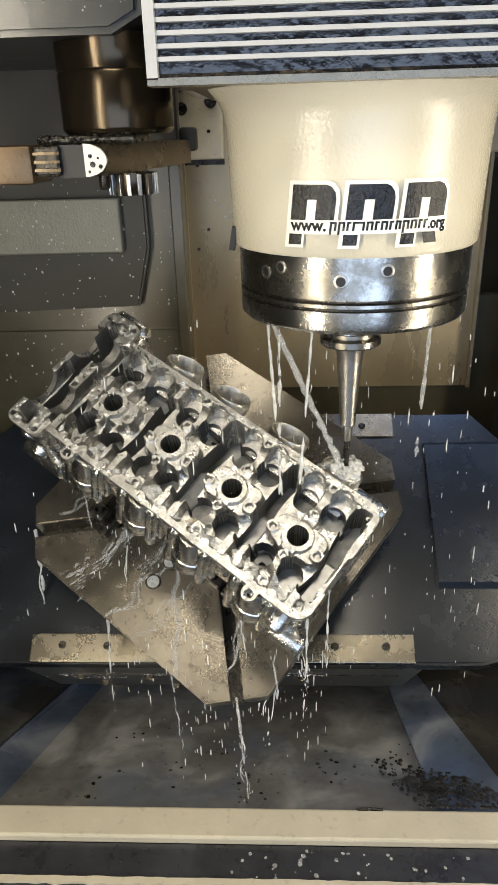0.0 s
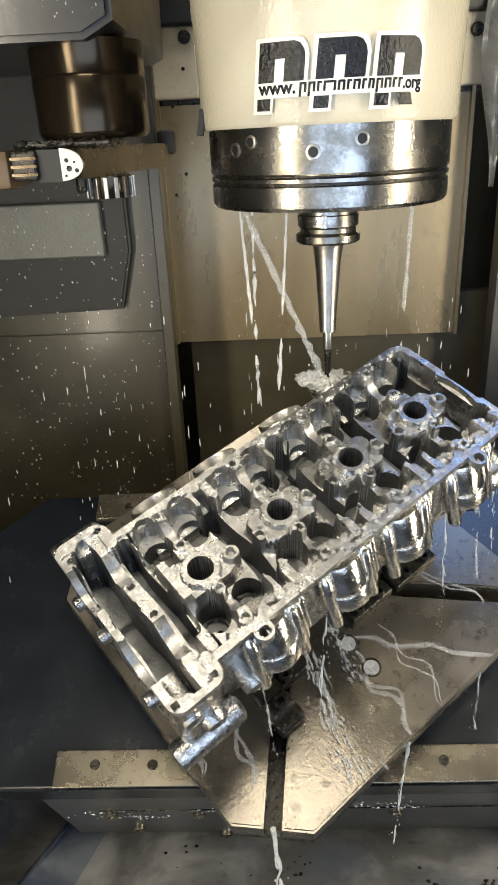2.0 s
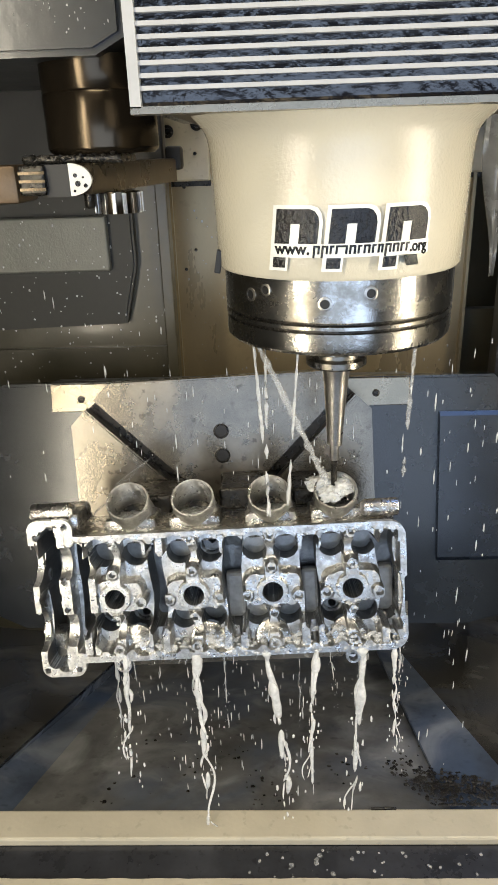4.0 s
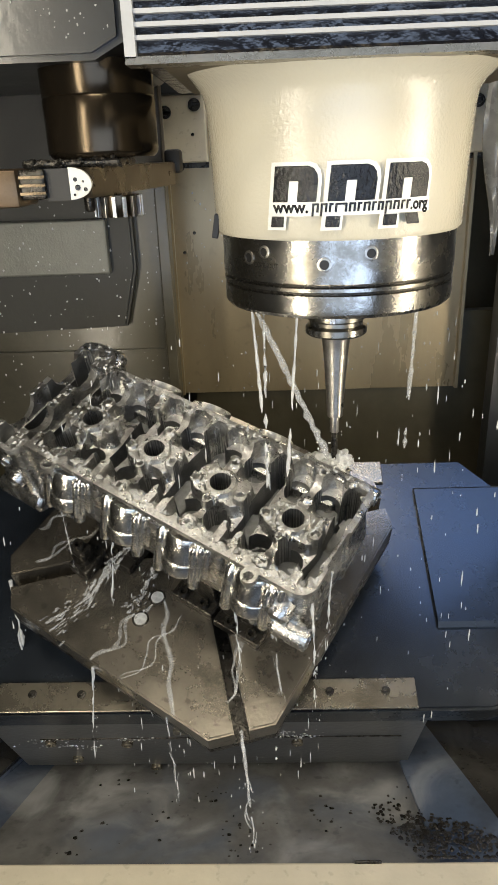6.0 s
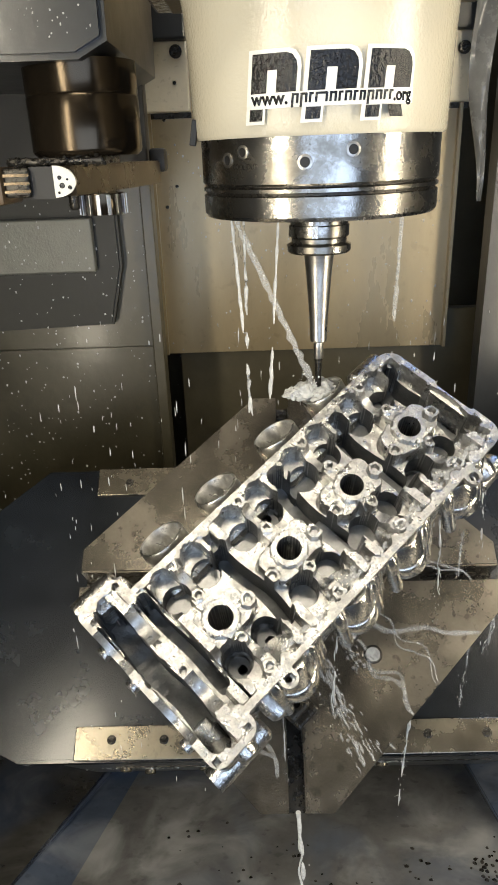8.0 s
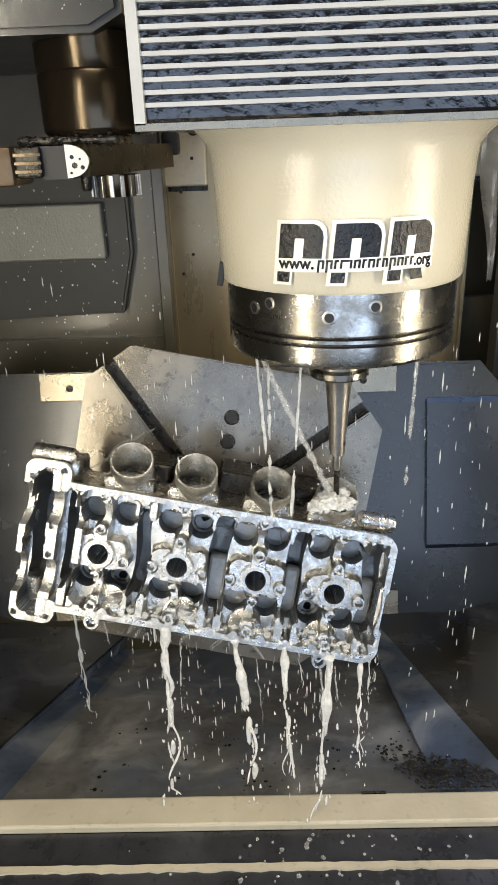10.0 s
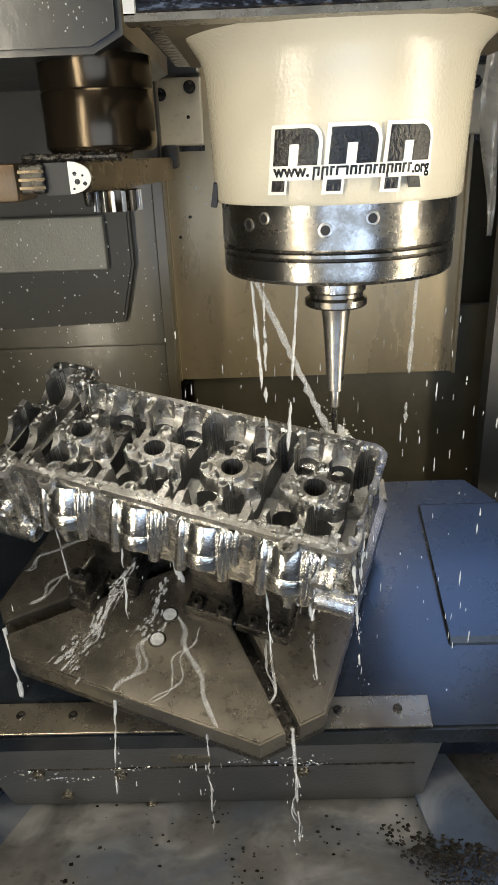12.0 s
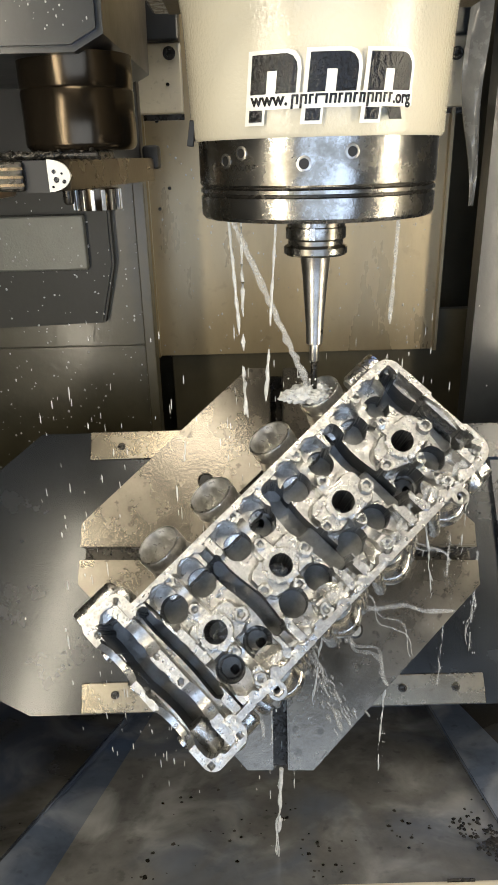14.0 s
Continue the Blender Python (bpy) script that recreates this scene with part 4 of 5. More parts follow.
def head_surface():
    cell = 0.00125
    xs, ys = np.arange(-0.216, 0.2165, cell), np.arange(-0.114, 0.081, cell)
    X, Y = [a.copy() for a in np.meshgrid(xs, ys, indexing="ij")]
    n1, n2 = smooth_noise(X.shape, (90, 42), 3), smooth_noise(X.shape, (34, 16), 5)

    def snap(field, width=0.62):
        s = field(X, Y)
        e = 1e-5
        gx, gy = (field(X + e, Y) - s) / e, (field(X, Y + e) - s) / e
        m = np.abs(s) < width * cell
        X[m] -= (s * gx)[m]
        Y[m] -= (s * gy)[m]
        if field is not outline:
            m = (s <= -width * cell) & (s > -1.75 * cell)
            X[m] -= ((s + 0.12 * cell) * gx)[m]
            Y[m] -= ((s + 0.12 * cell) * gy)[m]

    snap(outline, 0.72)
    for bxx in BORES:
        for by in ROWS:
            snap(lambda x, y: np.hypot(x - bxx, y - by) - 0.0143)
    for p in PLUGS:
        snap(lambda x, y: np.hypot(x - p, y - PLUG_Y) - 0.0115)
    slots = [(-0.0705, -0.066, 0.033, 0.0165, 0.002, 0.5), (0.0165, -0.068, 0.047, 0.022, 0.002, 2.0), (0.1030, -0.066, 0.044, 0.0185, 0.002, 1.2),
             (0.1895, -0.069, 0.045, 0.0195, 0.003, 0.4), (-0.1525, -0.067, 0.046, 0.0125, 0.001, 0.0), (-0.1860, -0.099, 0.062, 0.0205, 0.0016, 1.5)]
    for a in slots:
        snap(lambda x, y: slot(x, y, *a))
    S = outline(X, Y)
    D = -S
    eps = 0.04 * cell
    Z = np.full(X.shape, 0.1985) + n1 * 0.0009 + n2 * 0.0014

    def rise(s, w):
        u = np.clip(0.5 - s / w, 0, 1)
        return u * u * (3 - 2 * u)

    wall = 0.0075 + n2 * 0.003
    # walls round the bores and islands round the plugs
    for p in PLUGS:
        isl = rect(X, Y, p - 0.031, p + 0.031, PLUG_Y - 0.019, PLUG_Y + 0.019, 0.012) + n2 * 0.005
        Z = np.maximum(Z, 0.1985 + 0.0180 * rise(isl, 0.0022) + n1 * 0.0004)
        wz = np.full(X.shape, 0.2215)
        for r in ROWS:
            wz = np.minimum(wz, 0.2240 - np.sqrt(np.maximum(0, 0.0150 ** 2 - (Y - r) ** 2)))
        web = rise(np.abs(X - p) - 0.0085, 0.0016)
        Z = np.where(D > 0, np.maximum(Z, 0.1985 + (wz - 0.1985) * web), Z)
        for r, q in ((ROWS[0], 1), (ROWS[1], -1)):
            # tall posts at the wall, hollowed round each bore
            for sx in (-1, 1):
                post = rect(X, Y, p + sx * 0.0345 - 0.0055, p + sx * 0.0345 + 0.0055, min(r + q * 0.002, r + q * 0.033), max(r + q * 0.002, r + q * 0.033), 0.004)
                Z = np.maximum(Z, 0.1985 + 0.0245 * rise(post, 0.0016))
        for bx_, by_, br, bz, hr in ((p, -0.0460, 0.0062, 0.2238, 0.0030), (p, 0.0080, 0.0062, 0.2238, 0.0030), (p + 0.0285, -0.0262, 0.0075, 0.2238, 0.0038),
                                     (p - 0.0285, -0.0262, 0.0070, 0.2190, 0.0034), (p, 0.0445, 0.0065, 0.2250, 0.0030), (p, -0.0800, 0.0065, 0.2250, 0.0030)):
            dd = np.hypot(X - bx_, Y - by_)
            Z = np.where(dd < br, np.maximum(Z, bz), Z)
            Z = np.where(dd < hr, bz - 0.006, Z)
        dd = np.hypot(X - p, Y - PLUG_Y)
        Z = np.where(dd < 0.0172, 0.2225, Z)
    for xw, w in ((-0.1695, 0.0065), (-0.1400, 0.0045)):
        wz = np.full(X.shape, 0.2235)
        for r in ROWS:
            wz = np.minimum(wz, 0.2245 - 0.95 * np.sqrt(np.maximum(0, 0.0185 ** 2 - (Y - r) ** 2)))
        Z = np.where((np.abs(X - xw) < w) & (D > 0), np.maximum(Z, wz), Z)
    # the rim, with scallops on its inner side
    scallop = 0.0055 * np.maximum(0, np.cos((X - 0.0165) * 2 * np.pi / 0.0295)) * (np.abs(Y + 0.02) > 0.05)
    rim = D < wall + scallop
    Z = np.where(rim, 0.2255 - 0.0008 * np.maximum(0, n1), Z)
    for bxx in BORES:
        for by, q in ((ROWS[0], 1), (ROWS[1], -1)):
            bay = np.hypot((X - bxx) * 1.1, Y - by - q * 0.013) - 0.0135
            Z = np.where((bay < 0) & (D > 0.0042), np.minimum(Z, 0.1985), Z)
    for sl, z in zip(slots, (0.158, 0.162, 0.160, 0.164, 0.160, 0.146)):
        s = slot(X, Y, *sl)
        Z = np.where(s < -eps, z + n2 * 0.003 + 0.010 * np.clip(np.abs(Y + 0.02) / 0.05 - 0.7, 0, 1), Z)
    for r in ROWS:
        saddle = 0.2255 - 1.05 * np.sqrt(np.maximum(0, 0.0230 ** 2 - (Y - r) ** 2))
        Z = np.where((X < -0.196) & (np.abs(Y - r) < 0.0230), np.minimum(Z, saddle), Z)
    for i, bxx in enumerate(BORES):
        for j, by in enumerate(ROWS):
            dd = np.hypot(X - bxx, Y - by)
            Z = np.where(dd < 0.0143 - eps, 0.1725 + n1 * 0.0015, Z)
            Z = np.where(dd < 0.0108, 0.1700, Z)
            Z = np.where(np.hypot(X - bxx - 0.001, Y - by - (0.004 if j == 0 else -0.004)) < 0.0042, 0.135, Z)
    for p in PLUGS:
        dd = np.hypot(X - p, Y - PLUG_Y)
        Z = np.where(dd < 0.0115 - eps, 0.128, Z)
    for ex, ey in ((-0.1121, -0.0995), (0.1456, -0.1002)):
        Z = np.where(np.hypot(X - ex, Y - ey) < 0.0042, 0.206, Z)
    for bx_, by_ in ((-0.163, 0.066), (-0.196, 0.055), (-0.163, -0.101), (-0.199, -0.101), (0.195, 0.041), (0.194, -0.080), (-0.170, 0.002), (-0.170, -0.030)):
        Z = np.where(np.hypot(X - bx_, Y - by_) < 0.0030, 0.216, Z)
    keep = S < 0.3 * cell
    return X, Y, Z, keep


def build_head():
    t = thing("cylinder_head", "wet bright machined aluminium engine cylinder head with open valve side", "cylinder head")
    X, Y, Z, keep = head_surface()
    nx, ny = X.shape
    idx = -np.ones((nx, ny), int)
    cells = keep[:-1, :-1] & keep[1:, :-1] & keep[:-1, 1:] & keep[1:, 1:]
    used = np.zeros((nx, ny), bool)
    for a, b in ((0, 0), (1, 0), (0, 1), (1, 1)):
        used[a:nx - 1 + a, b:ny - 1 + b] |= cells
    idx[used] = np.arange(used.sum())
    verts = np.stack([X[used], Y[used], Z[used]], -1)
    ci, cj = np.nonzero(cells)
    quads = np.stack([idx[ci, cj], idx[ci + 1, cj], idx[ci + 1, cj + 1], idx[ci, cj + 1]], -1)
    # skirt: the open edge goes down, steps in under the flange and on to the underside
    e = np.concatenate([quads[:, [0, 1]], quads[:, [1, 2]], quads[:, [2, 3]], quads[:, [3, 0]]])
    key = {}
    for a, b in e.tolist():
        k = (min(a, b), max(a, b))
        key[k] = None if k in key else (a, b)
    border = [v for v in key.values() if v]
    ring = sorted({a for ab in border for a in ab})
    pos = {v: i for i, v in enumerate(ring)}
    R = verts[ring]
    d = 1e-4
    gx = (outline(R[:, 0] + d, R[:, 1]) - outline(R[:, 0] - d, R[:, 1]))
    gy = (outline(R[:, 0], R[:, 1] + d) - outline(R[:, 0], R[:, 1] - d))
    gl = np.maximum(np.hypot(gx, gy), 1e-9)
    G = np.stack([gx / gl, gy / gl], -1)
    levels = [(0.0, 0.2185), (0.0055, 0.2165), (0.0045, 0.190), (0.0010, 0.152), (0.0050, 0.124), (0.013, 0.1215)]
    all_v, all_f = [verts], [quads]
    prev = np.array(ring)
    base = len(verts)
    for inset, z in levels:
        P = np.column_stack([R[:, :2] - G * inset, np.minimum(z, R[:, 2] - 0.001 - 0.2 * inset)])
        all_v.append(P)
        cur = base + np.arange(len(R))
        all_f.append(np.array([[prev[pos[b]], prev[pos[a]], cur[pos[a]], cur[pos[b]]] for a, b in border]))
        prev = cur
        base += len(R)
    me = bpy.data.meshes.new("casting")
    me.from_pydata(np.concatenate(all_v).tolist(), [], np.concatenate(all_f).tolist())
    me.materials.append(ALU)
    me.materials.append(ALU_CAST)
    me.materials.append(ALU_SHADED)
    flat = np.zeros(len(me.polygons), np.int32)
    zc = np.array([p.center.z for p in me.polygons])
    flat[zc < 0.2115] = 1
    # Deep upper faces take the darkened material, painting in their shade.
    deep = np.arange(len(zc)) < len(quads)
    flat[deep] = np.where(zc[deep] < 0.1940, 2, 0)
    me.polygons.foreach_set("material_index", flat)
    me.polygons.foreach_set("use_smooth", np.ones(len(me.polygons), bool))
    me.set_sharp_from_angle(angle=radians(55))
    me.update()
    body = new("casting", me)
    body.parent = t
    part("underside", bx(-0.190, 0.193, -0.082, 0.042, 0.119, 0.132), ALU_CAST, t)
    # intake ports, leaning back from the open side
    axis = Vector((0, 0.69, 0.72)).normalized()
    for p in PORTS:
        tube = lt([(0.0208, -0.050), (0.0212, -0.004), (0.0222, 0.0), (0.0240, 0.0), (0.0247, -0.0015), (0.0247, -0.014), (0.0236, -0.016), (0.0238, -0.022), (0.0262, -0.030), (0.029, -0.055)], 48, close=False)
        port = part("intake_port", tube, ALU_PORT, t, "bright turned intake port tube", at=along((p, 0.0835, 0.1905), axis), smooth=30)
        part("port_floor", lt([(0.0215, -0.048), (0.0215, -0.044)], 32), STEEL_DARK, port)
        part("port_web", bx(p - 0.031, p + 0.031, 0.030, 0.062, 0.135, 0.190, bevel=0.008), ALU_CAST, t, smooth=40)
    # exhaust side: four open barrels with bolt bosses and ribs
    for i, p in enumerate((-0.1000, -0.0165, 0.0580, 0.1440)):
        barrel = lt([(0.0170, 0.180), (0.0193, 0.1615), (0.0205, 0.1600), (0.0226, 0.1604), (0.0231, 0.1620), (0.0231, 0.1755), (0.0226, 0.1765), (0.0216, 0.1772), (0.0216, 0.2040), (0.0196, 0.2085), (0.0120, 0.2100), (0.004, 0.2100)], 48)
        lean = pose(p, -0.0830, 0.200, -22) @ pose(0, 0, -0.200)
        part("exhaust_barrel", barrel, ALU_BRIGHT, t, "bright milled exhaust port barrel", at=lean, smooth=35)
        for dx, z0 in ((-0.0235, 0.150), (0.0215, 0.152)):
            boss = lt([(0.0028, 0.160), (0.0030, z0 + 0.001), (0.0058, z0), (0.0066, z0 + 0.002), (0.0070, 0.190), (0.0066, 0.2060), (0.003, 0.2110)], 20)
            part("bolt_boss", boss, ALU_BRIGHT, t, at=pose(p + dx, -0.0930, 0.200, -20) @ pose(0, 0, -0.200), smooth=35)
        for k in range(3):
            rib = lt([(0.0030, 0.162 + 0.004 * k), (0.0040, 0.165 + 0.004 * k), (0.0040, 0.2080), (0.0022, 0.2120)], 14)
            part("rib", rib, ALU_BRIGHT, t, at=pose(p + 0.0205 + k * 0.0064, -0.0990 + k * 0.0035, 0.200, -18) @ pose(0, 0, -0.200), smooth=35)
    for p in (-0.058, 0.021, 0.101):
        part("wall_boss", lt([(0.006, 0.175), (0.0075, 0.180), (0.0075, 0.200), (0.006, 0.2095)], 24), ALU_CAST, t, at=pose(p, -0.0885, 0), smooth=35)
    # beads of coolant on the upper faces
    rng = random.Random(77)
    bm = bmesh.new()
    nxs, nys = X.shape
    made = 0
    while made < 1100:
        a, b = rng.randrange(4, nxs - 4), rng.randrange(4, nys - 4)
        if not keep[a - 2:a + 3, b - 2:b + 3].all() or Z[a - 1:a + 2, b - 1:b + 2].min() < 0.2135 or Z[a - 1:a + 2, b - 1:b + 2].max() - Z[a, b] > 0.002:
            continue
        made += 1
        r = rng.choice((0.0006, 0.0008, 0.0010, 0.0014, 0.0021))
        res = bmesh.ops.create_icosphere(bm, subdivisions=1, radius=r)
        for v in res["verts"]:
            v.co = Vector((v.co.x + X[a, b], v.co.y + Y[a, b], v.co.z * 0.32 + Z[a, b]))
    beads = part("bead_layer", bm, BEAD, t, "small bright coolant bubbles", smooth=70)
    beads["kind"] = "stuff"
    bm = bmesh.new()
    for i in range(150):
        x = rng.uniform(-0.10, 0.195)
        y = -0.0830 + abs(rng.gauss(0, 0.006))
        blob(bm, (x, y, 0.2225 - (y + 0.083) * 0.9), rng.uniform(0.0015, 0.0050), rng, 0.7, 0.35)
    foam = part("foam_layer", bm, COOLANT_THIN, t, "thin milky foam along the rim", smooth=70)
    foam["kind"] = "stuff"
    # coolant left standing in the bores and in the galleries
    for i, bxx in enumerate(BORES):
        for j, by in enumerate(ROWS):
            if (i, j) in ((0, 1), (1, 1), (3, 0), (6, 1)):
                continue
            part("pool", lt([(0.0002, 0.1705), (0.0140, 0.1705), (0.0140, 0.1755), (0.0002, 0.1755)], 32, m=pose(bxx, by, 0)), POOL, t, "grey coolant standing in the bore")["kind"] = "stuff"
    for gx, w in ((0.0165, 0.0225), (0.1030, 0.019), (0.1895, 0.0195)):
        part("pool", bx(gx - w / 2, gx + w / 2, -0.067, -0.012, 0.165, 0.1800, bevel=0.004), POOL, t, "grey coolant standing in the gallery")["kind"] = "stuff"
    # pipe stubs at the ends
    for a, d, r, ln in (((0.176, -0.1000, 0.158), (1, 0, 0), 0.0125, 0.037), ((-0.150, -0.1020, 0.128), (-1, 0, 0), 0.0130, 0.064), ((0.166, 0.0620, 0.196), (1, 0, 0), 0.0100, 0.038), ((-0.160, 0.0780, 0.206), (-1, 0, 0), 0.0110, 0.043)):
        stub = lt([(r * 0.55, ln - 0.012), (r * 0.6, ln), (r * 0.93, ln), (r, ln - 0.002), (r, 0.0), (r * 0.7, -0.004)], 28)
        part("pipe_stub", stub, ALU_CAST, t, at=along(a, d), smooth=35)
    for a in ((-0.175, -0.102, 0.165), (-0.13, -0.098, 0.160), (0.180, -0.096, 0.185), (-0.190, -0.095, 0.185)):
        part("side_boss", lt([(0.010, -0.03), (0.0125, 0.0), (0.0105, 0.010), (0.006, 0.013), (0.004, 0.006)], 24), ALU_CAST, t, at=along(a, (0, -1, -0.25)), smooth=35)
    for x, y in ((-0.207, 0.04), (-0.2075, -0.07), (-0.2075, 0.0)):
        part("end_lug", lt([(0.007, -0.01), (0.007, 0.004), (0.003, 0.005)], 18), ALU_CAST, t, at=along((x, y, 0.185), (-1, 0, 0)), smooth=35)
    part("end_bracket", bx(-0.190, -0.150, 0.058, 0.078, 0.170, 0.214, bevel=0.006), ALU_CAST, t, smooth=40)
    return t


# ---------------------------------------------------------------- coolant
def jet(bm, a, b, r, rng, broken=0.5):
    a, b = Vector(a), Vector(b)
    n = 26
    run_p, run_r = [], []
    for i in range(n + 1):
        s = i / n
        p = a.lerp(b, s) + Vector((rng.uniform(-1, 1), rng.uniform(-1, 1), 0)) * r * 0.35 * (0.3 + s)
        gap = s > broken and rng.random() < 0.30
        if gap:
            if len(run_p) > 1:
                rod(bm, run_p, [q if 0 < k < len(run_r) - 1 else q * 0.3 for k, q in enumerate(run_r)], 7)
            run_p, run_r = [], []
        else:
            run_p.append(p)
            run_r.append(r * rng.uniform(0.6, 1.25) * (1 + 0.4 * s))
    if len(run_p) > 1:
        rod(bm, run_p, [q if 0 < k < len(run_r) - 1 else q * 0.3 for k, q in enumerate(run_r)], 7)


def build_jets():
    t = thing("coolant_jets", "thin milky coolant jets falling from the spindle nose", "coolant", kind="stuff")
    rng = random.Random(4)
    for a, b, r, br, mat in (((-0.086, -0.030, 0.331), (-0.072, -0.030, 0.120), 0.0016, 0.45, COOLANT), ((-0.074, -0.040, 0.331), (-0.075, -0.040, 0.110), 0.0018, 0.45, COOLANT),
                             ((-0.042, -0.052, 0.331), (-0.055, -0.050, 0.130), 0.0015, 0.45, COOLANT), ((-0.084, -0.036, 0.332), (-0.006, -0.006, 0.152), 0.0029, 1.1, COOLANT_THIN),
                             ((0.082, 0.0, 0.331), (0.076, 0.0, 0.120), 0.0020, 0.4, COOLANT_THIN)):
        bm = bmesh.new()
        jet(bm, Vector(a) + Vector((SX, SY, 0)), Vector(b) + Vector((SX, SY, 0)), r, rng, br)
        part("jet", bm, mat, t, smooth=60)
    return t


def build_splash():
    t = thing("coolant_splash", "white foaming coolant splash round the cutter", "coolant", kind="stuff")
    rng = random.Random(9)
    bm = bmesh.new()
    for cx, cy, cz, rx, rz in ((-0.014, -0.002, -0.008, 0.014, 0.009), (0.006, 0.004, -0.008, 0.013, 0.009), (-0.028, 0.000, -0.010, 0.010, 0.006), (0.002, -0.010, -0.012, 0.012, 0.008)):
        res = bmesh.ops.create_icosphere(bm, subdivisions=4, radius=1.0)
        for v in res["verts"]:
            d = v.co.normalized()
            k = 1 + 0.55 * noise.noise(d * 2.3 + Vector((cx * 90, cy * 90, 3))) + 0.25 * noise.noise(d * 6 + Vector((cx * 50, 1, cy * 70)))
            v.co = Vector((cx + d.x * rx * k, cy + d.y * rx * k, cz + d.z * rz * k))
    for i in range(14):
        a, r = rng.uniform(0, 6.283), abs(rng.gauss(0.016, 0.010))
        blob(bm, (r * math.cos(a) - 0.008, r * math.sin(a), rng.uniform(-0.007, 0.006)), rng.uniform(0.0005, 0.0020), rng, 1, 0.8)
    part("foam", bm, FOAM, t, smooth=70)
    bm = bmesh.new()
    for i in range(16):
        a, r = rng.uniform(0, 6.283), rng.uniform(0.012, 0.035)
        blob(bm, (r * math.cos(a), r * math.sin(a), rng.uniform(-0.01, 0.03)), rng.uniform(0.0004, 0.0012), rng, 1, 1.6)
    part("spray", bm, FOAM, t, smooth=70)
    return t


def build_stream(seed, length, r, mat=None):
    """A falling rope of coolant that thins, breaks up and ends in drops; its top is at the origin."""
    t = thing("coolant_stream", "milky coolant running off in a broken falling string", "coolant", group="coolant streams", kind="stuff")
    rng = random.Random(seed)
    bm = bmesh.new()
    lean = rng.uniform(-0.012, 0.012)
    for k in range(2 if r < 0.003 else 3):
        ph = rng.uniform(0, 50)
        wide = r * (0.75 if k == 0 else 0.42)
        n, p, q = 52, [], []
        for i in range(n + 1):
            s = i / n
            a = Vector((s * 5.0, ph, k))
            off = Vector((noise.noise(a), noise.noise(a + Vector((0, 9, 0))), 0)) * r * (0.5 + 1.6 * s) * (0.6 if k == 0 else 1.7)
            thin = noise.noise(Vector((s * 9.0, ph + 30, k * 7)))
            rad = wide * (1.1 - 0.72 * s) * max(0.0, 0.75 + 1.25 * thin)
            if i == 0:
                rad = wide
            if rad < wide * 0.16 or (s > 0.30 and thin < -0.16 * (1.4 - s)):
                if len(p) > 2:
                    q[0] *= 0.4 if len(p) < i else 1
                    q[-1] *= 0.3
                    rod(bm, p, q, 9)
                p, q = [], []
            else:
                p.append((lean * s + off.x, off.y, 0.003 - length * s ** 1.15))
                q.append(rad)
        if len(p) > 2:
            q[-1] *= 0.3
            rod(bm, p, q, 9)
    for i in range(22):
        s = 0.35 + 0.8 * rng.random()
        blob(bm, (lean * s + rng.gauss(0, r * 1.6), rng.gauss(0, r * 1.6), -length * s), r * rng.uniform(0.10, 0.30), rng, 1, rng.uniform(1.5, 4.5))
    part("string", bm, mat or COOLANT, t, smooth=80)
    return t


def build_droplets(seed, n, size, label):
    t = thing("coolant_droplets", label, "coolant", group="falling droplets", kind="stuff")
    rng = random.Random(seed)
    bm = bmesh.new()
    for i in range(n):
        x, y, z = rng.uniform(-size[0], size[0]), rng.uniform(-size[1], size[1]), rng.uniform(-size[2], size[2])
        blob(bm, (x, y, z), rng.uniform(0.0003, 0.0010), rng, 1, rng.uniform(2, 12))
    part("drops", bm, COOLANT, t, smooth=70)
    return t


